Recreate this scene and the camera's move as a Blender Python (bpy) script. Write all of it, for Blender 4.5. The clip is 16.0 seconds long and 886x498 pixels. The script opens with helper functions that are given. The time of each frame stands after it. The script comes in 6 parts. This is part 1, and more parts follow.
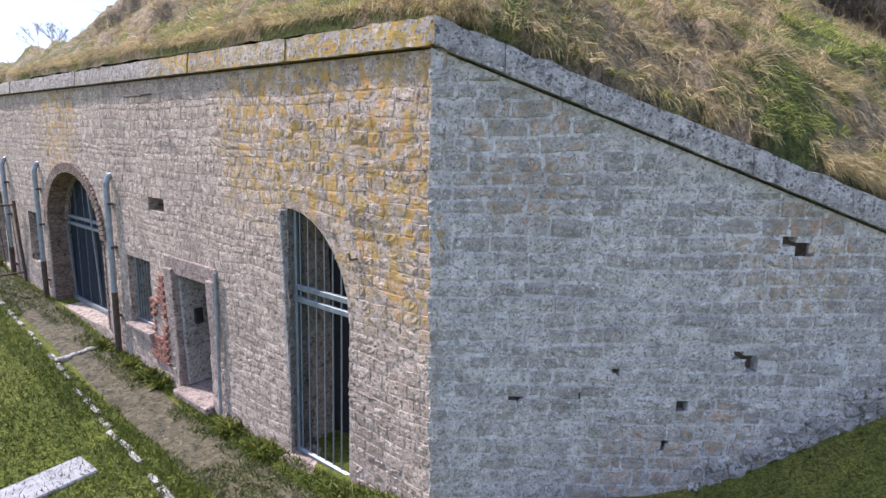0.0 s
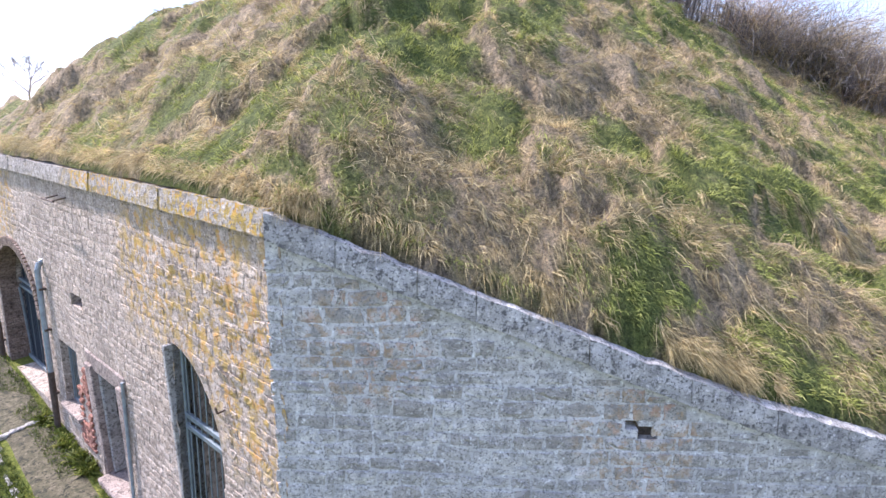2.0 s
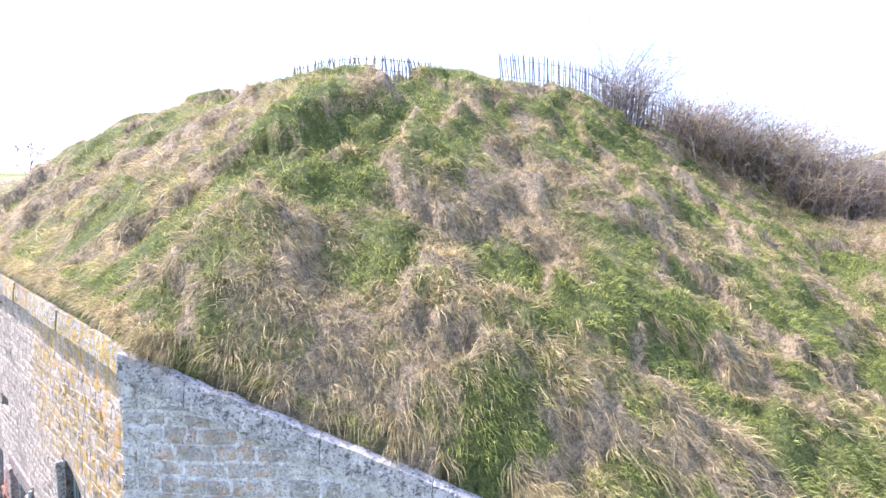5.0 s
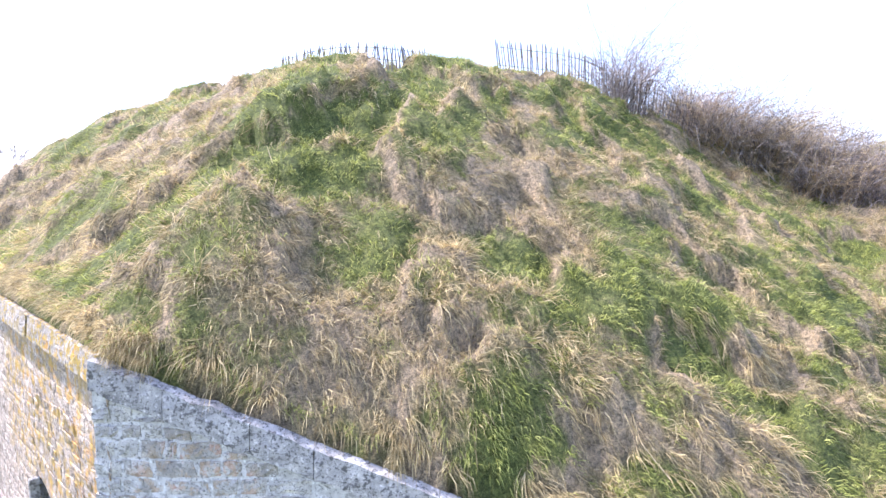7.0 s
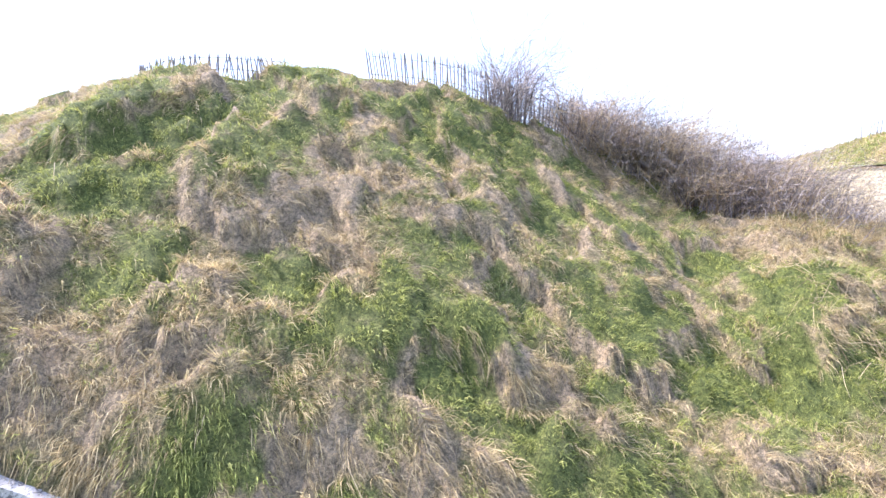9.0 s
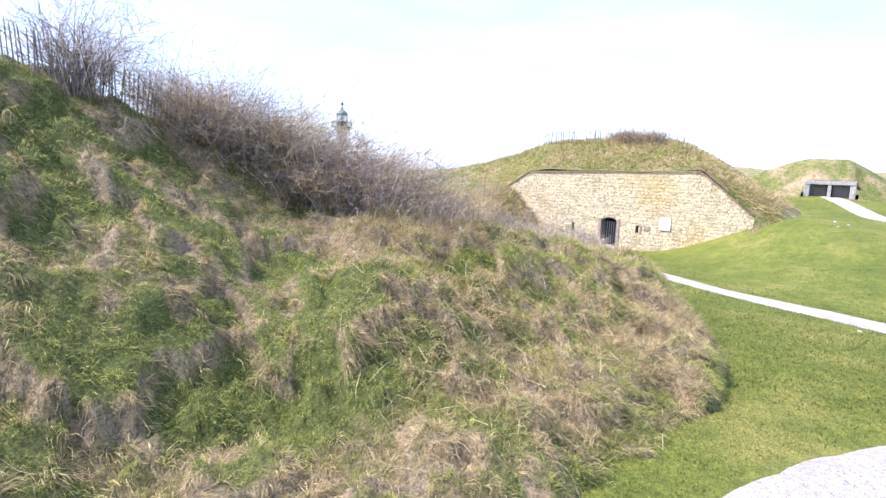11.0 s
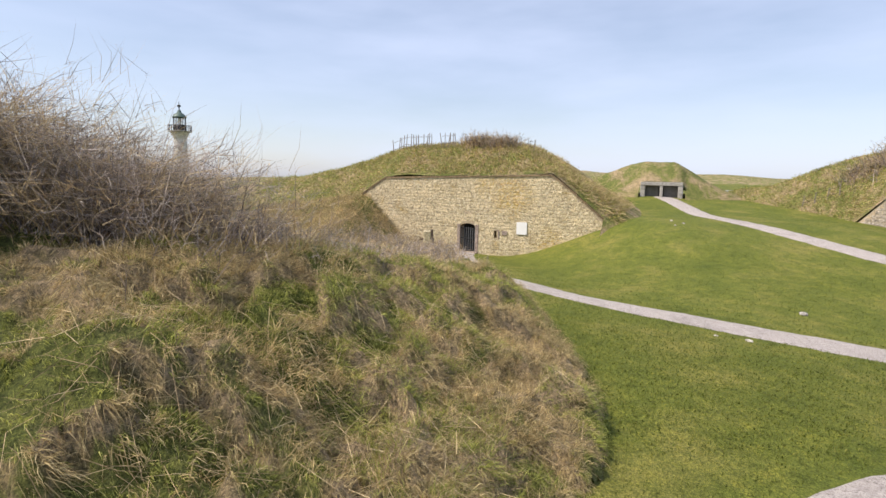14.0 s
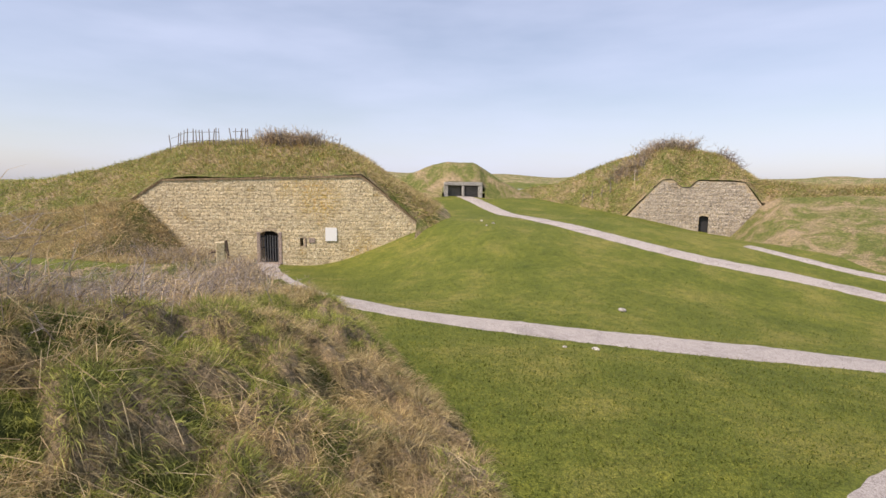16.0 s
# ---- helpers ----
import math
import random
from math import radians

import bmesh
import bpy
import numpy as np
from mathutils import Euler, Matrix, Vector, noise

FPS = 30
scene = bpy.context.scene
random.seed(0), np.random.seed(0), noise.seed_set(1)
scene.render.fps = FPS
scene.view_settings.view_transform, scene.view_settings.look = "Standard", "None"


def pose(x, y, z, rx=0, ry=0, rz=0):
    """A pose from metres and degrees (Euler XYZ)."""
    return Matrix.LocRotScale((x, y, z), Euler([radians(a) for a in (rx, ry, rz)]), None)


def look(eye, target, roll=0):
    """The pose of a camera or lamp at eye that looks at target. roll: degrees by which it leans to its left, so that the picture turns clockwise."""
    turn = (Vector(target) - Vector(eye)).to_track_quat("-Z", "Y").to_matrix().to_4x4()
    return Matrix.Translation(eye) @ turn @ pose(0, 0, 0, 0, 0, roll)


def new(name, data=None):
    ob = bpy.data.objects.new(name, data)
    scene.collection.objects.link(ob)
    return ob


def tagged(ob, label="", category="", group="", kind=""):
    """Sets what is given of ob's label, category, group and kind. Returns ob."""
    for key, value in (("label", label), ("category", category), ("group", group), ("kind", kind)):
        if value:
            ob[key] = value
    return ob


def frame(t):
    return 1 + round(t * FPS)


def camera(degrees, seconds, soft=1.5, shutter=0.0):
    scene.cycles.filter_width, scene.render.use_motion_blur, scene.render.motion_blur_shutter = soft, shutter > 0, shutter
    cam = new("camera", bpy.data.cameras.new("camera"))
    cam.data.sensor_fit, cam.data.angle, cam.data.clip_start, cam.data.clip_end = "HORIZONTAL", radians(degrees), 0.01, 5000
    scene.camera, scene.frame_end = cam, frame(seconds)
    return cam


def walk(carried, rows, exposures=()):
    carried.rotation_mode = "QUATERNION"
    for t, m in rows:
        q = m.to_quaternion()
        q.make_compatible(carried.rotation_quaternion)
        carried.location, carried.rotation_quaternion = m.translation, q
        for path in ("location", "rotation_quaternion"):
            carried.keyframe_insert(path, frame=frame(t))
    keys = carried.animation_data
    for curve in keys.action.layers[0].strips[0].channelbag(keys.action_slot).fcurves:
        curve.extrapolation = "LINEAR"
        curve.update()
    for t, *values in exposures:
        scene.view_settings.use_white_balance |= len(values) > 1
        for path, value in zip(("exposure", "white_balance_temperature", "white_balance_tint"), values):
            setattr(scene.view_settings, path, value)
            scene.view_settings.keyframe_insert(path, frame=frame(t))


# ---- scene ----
# camera and its way
PATH = [
    (0, (-3.904, -3.211, 4.360), (-2.366, -2.007, 3.929), 0.33),
    (0.5, (-3.554, -3.405, 4.753), (-2.029, -2.190, 4.307), 0.14),
    (1, (-3.219, -3.663, 5.234), (-1.705, -2.440, 4.774), 0.19),
    (1.5, (-2.899, -3.910, 5.711), (-1.396, -2.681, 5.230), 0.15),
    (2, (-2.526, -4.239, 6.253), (-1.036, -3.001, 5.755), 0.21),
    (2.5, (-2.207, -4.574, 6.697), (-0.729, -3.325, 6.193), 0.18),
    (3, (-1.851, -4.977, 7.039), (-0.385, -3.713, 6.536), 0.28),
    (3.5, (-1.637, -5.263, 7.179), (-0.182, -3.992, 6.663), 0.21),
    (4, (-1.528, -5.437, 7.199), (-0.059, -4.148, 6.772), 0.37),
    (4.5, (-1.537, -5.490, 7.158), (-0.053, -4.185, 6.853), 0.69),
    (5, (-1.547, -5.456, 7.038), (-0.060, -4.146, 6.769), 0.66),
    (5.2, (-1.517, -5.448, 6.984), (-0.037, -4.126, 6.731), 1.10),
    (7.3, (-1.113, -5.088, 6.881), (0.388, -3.794, 6.611), -0.34),
    (7.5, (-0.918, -5.196, 6.879), (0.577, -3.896, 6.602), 0.04),
    (8, (-0.120, -5.647, 6.864), (1.368, -4.338, 6.596), -0.60),
    (8.2, (0.146, -5.930, 6.899), (1.633, -4.620, 6.631), -0.56),
    (10.3, (1.699, -9.099, 7.416), (3.418, -8.128, 7.095), 2.78),
    (10.5, (2.195, -9.328, 7.374), (3.984, -8.489, 7.062), 2.46),
    (11, (3.326, -9.801, 7.190), (5.229, -9.259, 6.904), 2.10),
    (11.5, (3.780, -10.202, 7.151), (5.729, -9.846, 6.875), 1.75),
    (12, (4.179, -10.301, 7.105), (6.150, -10.090, 6.838), 1.77),
    (12.5, (4.556, -10.293, 7.103), (6.527, -10.086, 6.838), 1.80),
    (13, (5.029, -10.242, 7.144), (7.003, -10.047, 6.883), 1.70),
    (13.5, (5.637, -10.129, 7.167), (7.615, -9.983, 6.911), 1.41),
    (14, (6.252, -9.995, 7.203), (8.235, -9.935, 6.954), 1.18),
    (14.5, (6.836, -9.922, 7.244), (8.808, -10.140, 6.996), 0.87),
    (15, (7.542, -9.801, 7.272), (9.499, -10.130, 7.028), 0.65),
    (15.5, (8.351, -9.725, 7.309), (10.294, -10.133, 7.067), 0.56),
    (16, (9.308, -9.500, 7.309), (11.179, -10.163, 7.071), 0.62),
]
cam = camera(78.5, 16.0, soft=1.5)
EXPOSURES = [(0.0, 0.8, 5850, 24), (1.0, 0.9, 5780, 24), (2.5, 1.45, 5650, 25), (3.5, 1.7, 5620, 25), (8.2, 1.74, 5650, 25), (10.5, 1.55, 5680, 23), (11.2, 1.15, 5850, 21), (12.0, 0.65, 6400, 18), (13.0, 0.45, 6750, 14), (14.0, 0.38, 6900, 16), (15.0, 0.3, 6850, 16), (16.0, 0.25, 7100, 20)]
walk(cam, [(t, look(eye, target, roll)) for t, eye, target, roll in PATH], EXPOSURES)

# daylight: thin haze, sun beyond the far end of the casemate front
SUN_ELEV, SUN_AZ = radians(50), Vector((-0.26, 0.97, 0)).normalized()
world = bpy.data.worlds.new("sky")
scene.world = world
world.use_nodes = True
wn = world.node_tree.nodes
wl = world.node_tree.links
sky = wn.new("ShaderNodeTexSky")
sky.sky_type, sky.sun_disc = "NISHITA", False
sky.sun_elevation = SUN_ELEV
sky.sun_rotation = math.atan2(SUN_AZ.x, SUN_AZ.y)
sky.air_density, sky.dust_density, sky.ozone_density = 1.0, 1.0, 1.0
wn["Background"].inputs["Strength"].default_value = 0.12
tc = wn.new("ShaderNodeTexCoord")
mp = wn.new("ShaderNodeMapping")
mp.inputs["Scale"].default_value = (1.0, 1.6, 7.0)
wl.new(tc.outputs["Generated"], mp.inputs["Vector"])
veil = wn.new("ShaderNodeTexNoise")
veil.inputs["Scale"].default_value, veil.inputs["Detail"].default_value = 1.6, 5.0
wl.new(mp.outputs[0], veil.inputs["Vector"])
amount = wn.new("ShaderNodeMapRange")
for socket, v in (("From Min", 0.3), ("From Max", 0.72), ("To Min", 0.27), ("To Max", 0.68)):
    amount.inputs[socket].default_value = v
wl.new(veil.outputs["Fac"], amount.inputs["Value"])
blend = wn.new("ShaderNodeMixRGB")
blend.inputs[2].default_value = (5.0, 6.05, 8.1, 1)
wl.new(amount.outputs[0], blend.inputs[0])
wl.new(sky.outputs[0], blend.inputs[1])
wl.new(blend.outputs[0], wn["Background"].inputs["Color"])
sun = new("sun", bpy.data.lights.new("sun", "SUN"))
sun.data.energy, sun.data.angle, sun.data.color = 3.9, radians(2.0), (1.0, 0.93, 0.82)
to_sun = SUN_AZ * math.cos(SUN_ELEV) + Vector((0, 0, math.sin(SUN_ELEV)))
sun.matrix_world = look((0, 0, 60), Vector((0, 0, 60)) - to_sun)


# ---------------------------------------------------------------- materials
def material(name, rough=0.85, metal=0.0):
    m = bpy.data.materials.new(name)
    m.use_nodes = True
    b = m.node_tree.nodes["Principled BSDF"]
    b.inputs["Roughness"].default_value, b.inputs["Metallic"].default_value = rough, metal
    return m, m.node_tree.nodes, m.node_tree.links, b


def noise_node(nodes, links, coord, scale, detail=4.0, rough=0.6, distort=0.0):
    n = nodes.new("ShaderNodeTexNoise")
    n.inputs["Scale"].default_value, n.inputs["Detail"].default_value = scale, detail
    n.inputs["Roughness"].default_value, n.inputs["Distortion"].default_value = rough, distort
    links.new(coord, n.inputs["Vector"])
    return n.outputs["Fac"]


def ramp(nodes, links, value, stops):
    r = nodes.new("ShaderNodeValToRGB")
    e = r.color_ramp.elements
    while len(e) < len(stops):
        e.new(0.5)
    for k, (at, col) in zip(e, stops):
        k.position = at
        k.color = (*col, 1) if len(col) == 3 else col
    links.new(value, r.inputs[0])
    return r.outputs[0]


def mix(nodes, links, fac, a, b, kind="MIX"):
    n = nodes.new("ShaderNodeMixRGB")
    n.blend_type = kind
    for socket, v in zip(n.inputs, (fac, a, b)):
        if isinstance(v, (int, float)):
            socket.default_value = v
        elif isinstance(v, tuple):
            socket.default_value = (*v, 1)
        else:
            links.new(v, socket)
    return n.outputs[0]


def bump(nodes, links, bsdf, height, strength, distance=0.01):
    n = nodes.new("ShaderNodeBump")
    n.inputs["Strength"].default_value, n.inputs["Distance"].default_value = strength, distance
    links.new(height, n.inputs["Height"])
    links.new(n.outputs[0], bsdf.inputs["Normal"])


def place_of(nodes):
    return nodes.new("ShaderNodeNewGeometry").outputs["Position"]


def step01(nodes, links, value, lo, hi):
    n = nodes.new("ShaderNodeMapRange")
    n.inputs["From Min"].default_value, n.inputs["From Max"].default_value = lo, hi
    links.new(value, n.inputs["Value"])
    return n.outputs[0]


def stone_material(name, dark, mid, light, lichen=0.0, lichen_col=(0.5, 0.33, 0.03), island=True, fine=26.0, spots=(), wide=True, relief=0.05, blotch=1.0, tones=((0.78, 0.77, 0.76), (0.97, 0.97, 0.97), (1.12, 1.1, 1.07)), cluster=11.0):
    m, n, l, b = material(name, 0.92)
    pos = place_of(n)
    col = ramp(n, l, noise_node(n, l, pos, 7.0, 6, 0.65), [(0.3, dark), (0.5, mid), (0.72, light)])
    if island:
        geo, info = n.new("ShaderNodeNewGeometry"), n.new("ShaderNodeObjectInfo")
        add = n.new("ShaderNodeMath")
        add.operation = "ADD"
        l.new(geo.outputs["Random Per Island"], add.inputs[0])
        l.new(info.outputs["Random"], add.inputs[1])
        fr = n.new("ShaderNodeMath")
        fr.operation = "FRACT"
        l.new(add.outputs[0], fr.inputs[0])
        tone = ramp(n, l, fr.outputs[0], [(0.0, tones[0]), (0.5, tones[1]), (1.0, tones[2])])
        col = mix(n, l, 0.85, col, tone, "MULTIPLY")
    stain = noise_node(n, l, pos, 0.9, 5, 0.7, 0.4)
    col = mix(n, l, step01(n, l, stain, 0.52, 0.75), col, tuple(0.55 * c for c in mid))
    # pits get a dark tint: the shade inside them is put into the colour
    pit = noise_node(n, l, pos, fine, 8, 0.75)
    col = mix(n, l, step01(n, l, pit, 0.545, 0.585), col, tuple(0.42 * c for c in dark))
    crumb = noise_node(n, l, pos, fine * 0.42, 9, 0.7)
    col = mix(n, l, step01(n, l, crumb, 0.56, 0.6), col, tuple((1 - blotch) * m + blotch * 0.5 * d for m, d in zip(mid, dark)))
    # long flat pits, their shade tinted in the same way
    squash = n.new("ShaderNodeMapping")
    squash.inputs["Scale"].default_value = (1.0, 1.0, 2.6)
    l.new(pos, squash.inputs["Vector"])
    streak = noise_node(n, l, squash.outputs[0], fine * 0.3, 7, 0.72)
    col = mix(n, l, step01(n, l, streak, 0.57, 0.62), col, tuple((1 - blotch) * m + blotch * 0.55 * d for m, d in zip(mid, dark)))
    lime = noise_node(n, l, pos, fine * 0.55, 6, 0.8)
    col = mix(n, l, step01(n, l, lime, 0.555, 0.66), col, tuple(min(0.85, 1.25 * c) for c in light))
    if lichen:
        patch = noise_node(n, l, pos, 0.9, 4, 0.6)
        speck = noise_node(n, l, pos, cluster, 8, 0.74)
        mul = n.new("ShaderNodeMath")
        mul.operation = "MULTIPLY"
        cover = step01(n, l, patch, 0.58, 0.74) if wide else step01(n, l, patch, 2.0, 3.0)
        for x, y, z, r in spots:
            dist = n.new("ShaderNodeVectorMath")
            dist.operation = "DISTANCE"
            l.new(pos, dist.inputs[0])
            dist.inputs[1].default_value = (x, y, z)
            edge = n.new("ShaderNodeMath")
            edge.operation = "MULTIPLY_ADD"
            l.new(patch, edge.inputs[0])
            edge.inputs[1].default_value = 1.6 * r
            neg = n.new("ShaderNodeMath")
            neg.operation = "SUBTRACT"
            l.new(edge.outputs[0], neg.inputs[0])
            l.new(dist.outputs["Value"], neg.inputs[1])
            near = step01(n, l, neg.outputs[0], -0.35 * r, 0.5 * r)
            most = n.new("ShaderNodeMath")
            most.operation = "MAXIMUM"
            l.new(cover, most.inputs[0])
            l.new(near, most.inputs[1])
            cover = most.outputs[0]
        l.new(cover, mul.inputs[0])
        l.new(step01(n, l, speck, 0.485, 0.555), mul.inputs[1])
        k = n.new("ShaderNodeMath")
        k.operation = "MULTIPLY"
        k.inputs[1].default_value = lichen
        l.new(mul.outputs[0], k.inputs[0])
        shade = ramp(n, l, noise_node(n, l, pos, 3.5, 5, 0.7), [(0.38, tuple(0.62 * c + 0.03 for c in lichen_col)), (0.5, lichen_col), (0.62, (lichen_col[0] * 1.15, lichen_col[1] * 0.86, lichen_col[2]))])
        col = mix(n, l, k.outputs[0], col, shade)
    l.new(col, b.inputs["Base Color"])
    bump(n, l, b, mix(n, l, 0.5, mix(n, l, 0.5, pit, crumb), streak), 1.0, relief)
    return m


FRONT_STONE = stone_material("weathered_limestone", (0.3, 0.23, 0.17), (0.52, 0.415, 0.32), (0.7, 0.585, 0.475), 0.78, (0.52, 0.33, 0.045), fine=34.0, spots=((0.15, 1.2, 3.95, 1.3), (0.15, 0.5, 3.4, 0.9), (0.15, 2.6, 4.3, 1.0), (0.1, 10.2, 4.4, 0.8)), wide=False, relief=0.018, blotch=0.85, cluster=6.0)
END_STONE = stone_material("grey_limestone", (0.3, 0.28, 0.25), (0.48, 0.455, 0.415), (0.7, 0.665, 0.615), 0.6, (0.4, 0.26, 0.12), fine=40.0, spots=((1.35, -1.75, 0.75, 0.22), (1.75, -2.3, 1.0, 0.2), (2.15, -2.8, 3.2, 0.2), (0.55, -0.7, 4.1, 0.18)), wide=False, relief=0.02, blotch=0.72, tones=((0.72, 0.685, 0.645), (0.97, 0.96, 0.94), (1.2, 1.19, 1.17)))
FOOT_STONE = stone_material("rough_footing_stone", (0.26, 0.24, 0.2), (0.44, 0.415, 0.37), (0.62, 0.59, 0.54), 0.0, fine=26.0, relief=0.05)
MORTAR = stone_material("lime_mortar", (0.26, 0.2, 0.15), (0.44, 0.36, 0.285), (0.6, 0.51, 0.415), 0.6, (0.52, 0.33, 0.045), island=False, spots=((0.15, 1.2, 3.95, 1.3), (0.15, 2.6, 4.3, 1.0)), wide=False, relief=0.02, cluster=6.0)
END_MORTAR = stone_material("grey_mortar", (0.4, 0.38, 0.35), (0.58, 0.555, 0.52), (0.72, 0.695, 0.655), 0.0, island=False, relief=0.02, blotch=0.6)
COPING_STONE = stone_material("coping_stone", (0.25, 0.22, 0.18), (0.43, 0.38, 0.32), (0.6, 0.54, 0.47), 0.9, spots=((0.2, 1.0, 5.3, 2.2), (0.2, 4.0, 5.3, 1.3)))
COPING_GREY = stone_material("coping_grey", (0.26, 0.245, 0.225), (0.46, 0.435, 0.4), (0.68, 0.645, 0.6), 0.1, fine=34.0)
FORT_MORTAR = stone_material("pale_mortar", (0.36, 0.28, 0.18), (0.52, 0.42, 0.28), (0.66, 0.56, 0.4), 0.2, island=False)
FORT_STONE = stone_material("pale_limestone", (0.44, 0.35, 0.205), (0.66, 0.55, 0.345), (0.85, 0.745, 0.52), 0.85, spots=((46.2, -13.7, 6.2, 1.3), (46.3, -11.6, 6.9, 0.7), (44.2, -16.0, 3.0, 1.0)), fine=14.0)
FORT2_STONE = stone_material("grey_beige_limestone", (0.29, 0.25, 0.195), (0.44, 0.385, 0.31), (0.58, 0.525, 0.44), 0.2, fine=14.0)
FORT_COPING = stone_material("rusty_brown_coping", (0.17, 0.115, 0.065), (0.32, 0.225, 0.13), (0.46, 0.36, 0.24), 0.3)
KERB_STONE = stone_material("kerb_limestone", (0.28, 0.26, 0.225), (0.45, 0.42, 0.375), (0.62, 0.59, 0.54), 0.0)
DRESSED = stone_material("dressed_stone", (0.26, 0.2, 0.165), (0.38, 0.3, 0.25), (0.5, 0.41, 0.34), 0.0, island=False)
BRICK = stone_material("red_brick", (0.28, 0.12, 0.08), (0.4, 0.18, 0.12), (0.5, 0.28, 0.2), 0.0)
ARCH_BRICK = stone_material("brown_arch_brick", (0.16, 0.11, 0.08), (0.28, 0.2, 0.15), (0.38, 0.29, 0.22), 0.0)
CONCRETE = stone_material("concrete", (0.3, 0.28, 0.25), (0.42, 0.4, 0.36), (0.52, 0.5, 0.46), 0.0, island=False)
LIGHTHOUSE_WALL = stone_material("lighthouse_masonry", (0.5, 0.47, 0.43), (0.64, 0.61, 0.56), (0.76, 0.73, 0.68), 0.0, island=False, fine=4.0)


def plain_material(name, col, rough=0.6, metal=0.0, wear=0.25, scale=9.0):
    m, n, l, b = material(name, rough, metal)
    pos = place_of(n)
    a = noise_node(n, l, pos, scale, 6, 0.65)
    c = ramp(n, l, a, [(0.3, tuple(v * (1 - wear) for v in col)), (0.7, tuple(min(1, v * (1 + wear)) for v in col))])
    l.new(c, b.inputs["Base Color"])
    bump(n, l, b, noise_node(n, l, pos, scale * 6, 4), 0.15, 0.004)
    return m


STEEL = plain_material("galvanised_steel", (0.22, 0.255, 0.265), 0.5, 0.3)
RUST = plain_material("rusted_iron", (0.1, 0.07, 0.05), 0.8, 0.2, 0.5)
GATE_IRON = plain_material("grey_iron_bars", (0.16, 0.17, 0.18), 0.55, 0.3)
DARK_IRON = plain_material("black_iron", (0.03, 0.03, 0.032), 0.6, 0.3)
GREY_WOOD = plain_material("weathered_chestnut", (0.24, 0.21, 0.185), 0.9, 0.0, 0.5, 14.0)
PLAQUE_WHITE = plain_material("white_enamel", (0.8, 0.8, 0.78), 0.4, 0.0, 0.04)
# near-black that stands in for the shade inside rooms and passages
SHADE_BLACK = plain_material("inner_shade_black", (0.02, 0.02, 0.022), 0.9)
LANTERN_GREEN = plain_material("green_copper_lantern", (0.09, 0.14, 0.12), 0.6, 0.2)
PIPE_ZINC = plain_material("zinc_pipe", (0.3, 0.34, 0.36), 0.55, 0.35)
DARK_MESH = plain_material("blue_grey_mesh", (0.05, 0.065, 0.085), 0.6, 0.2)
SLAB_WHITE = plain_material("pale_concrete_slab", (0.33, 0.33, 0.33), 0.9, 0.0, 0.25)


def turf_material(name, masked=False):
    """Thatch and soil under the blades, green or straw-coloured in patches. masked: the patches follow the sheet's own 'dry' values."""
    m, n, l, b = material(name, 0.85)
    pos = place_of(n)
    patch = noise_node(n, l, pos, 0.55, 4, 0.62, 0.6)
    if masked:
        attr = n.new("ShaderNodeAttribute")
        attr.attribute_name = "dry"
        patch = attr.outputs["Fac"]
    fine = noise_node(n, l, pos, 3.0, 4, 0.7)
    add = n.new("ShaderNodeMath")
    add.operation = "MULTIPLY_ADD"
    l.new(fine, add.inputs[0])
    add.inputs[1].default_value = 0.5
    l.new(patch, add.inputs[2])
    col = ramp(n, l, add.outputs[0], [(0.58, (0.125, 0.15, 0.04)), (0.7, (0.17, 0.185, 0.06)), (0.79, (0.26, 0.22, 0.115)), (0.92, (0.36, 0.285, 0.185))])
    fibre = noise_node(n, l, pos, 34, 8, 0.75, 1.2)
    col = mix(n, l, 0.9, col, ramp(n, l, fibre, [(0.36, (0.3, 0.29, 0.26)), (0.5, (0.95, 0.95, 0.95)), (0.64, (1.8, 1.7, 1.5))]), "MULTIPLY")
    clod = noise_node(n, l, pos, 9.0, 7, 0.7, 0.8)
    col = mix(n, l, 0.85, col, ramp(n, l, clod, [(0.36, (0.45, 0.46, 0.4)), (0.5, (1.0, 1.0, 1.0)), (0.64, (1.6, 1.5, 1.35))]), "MULTIPLY")
    bump(n, l, b, mix(n, l, 0.5, fibre, clod), 1.0, 0.12)
    l.new(col, b.inputs["Base Color"])
    b.inputs["Specular IOR Level"].default_value = 0.2
    return m


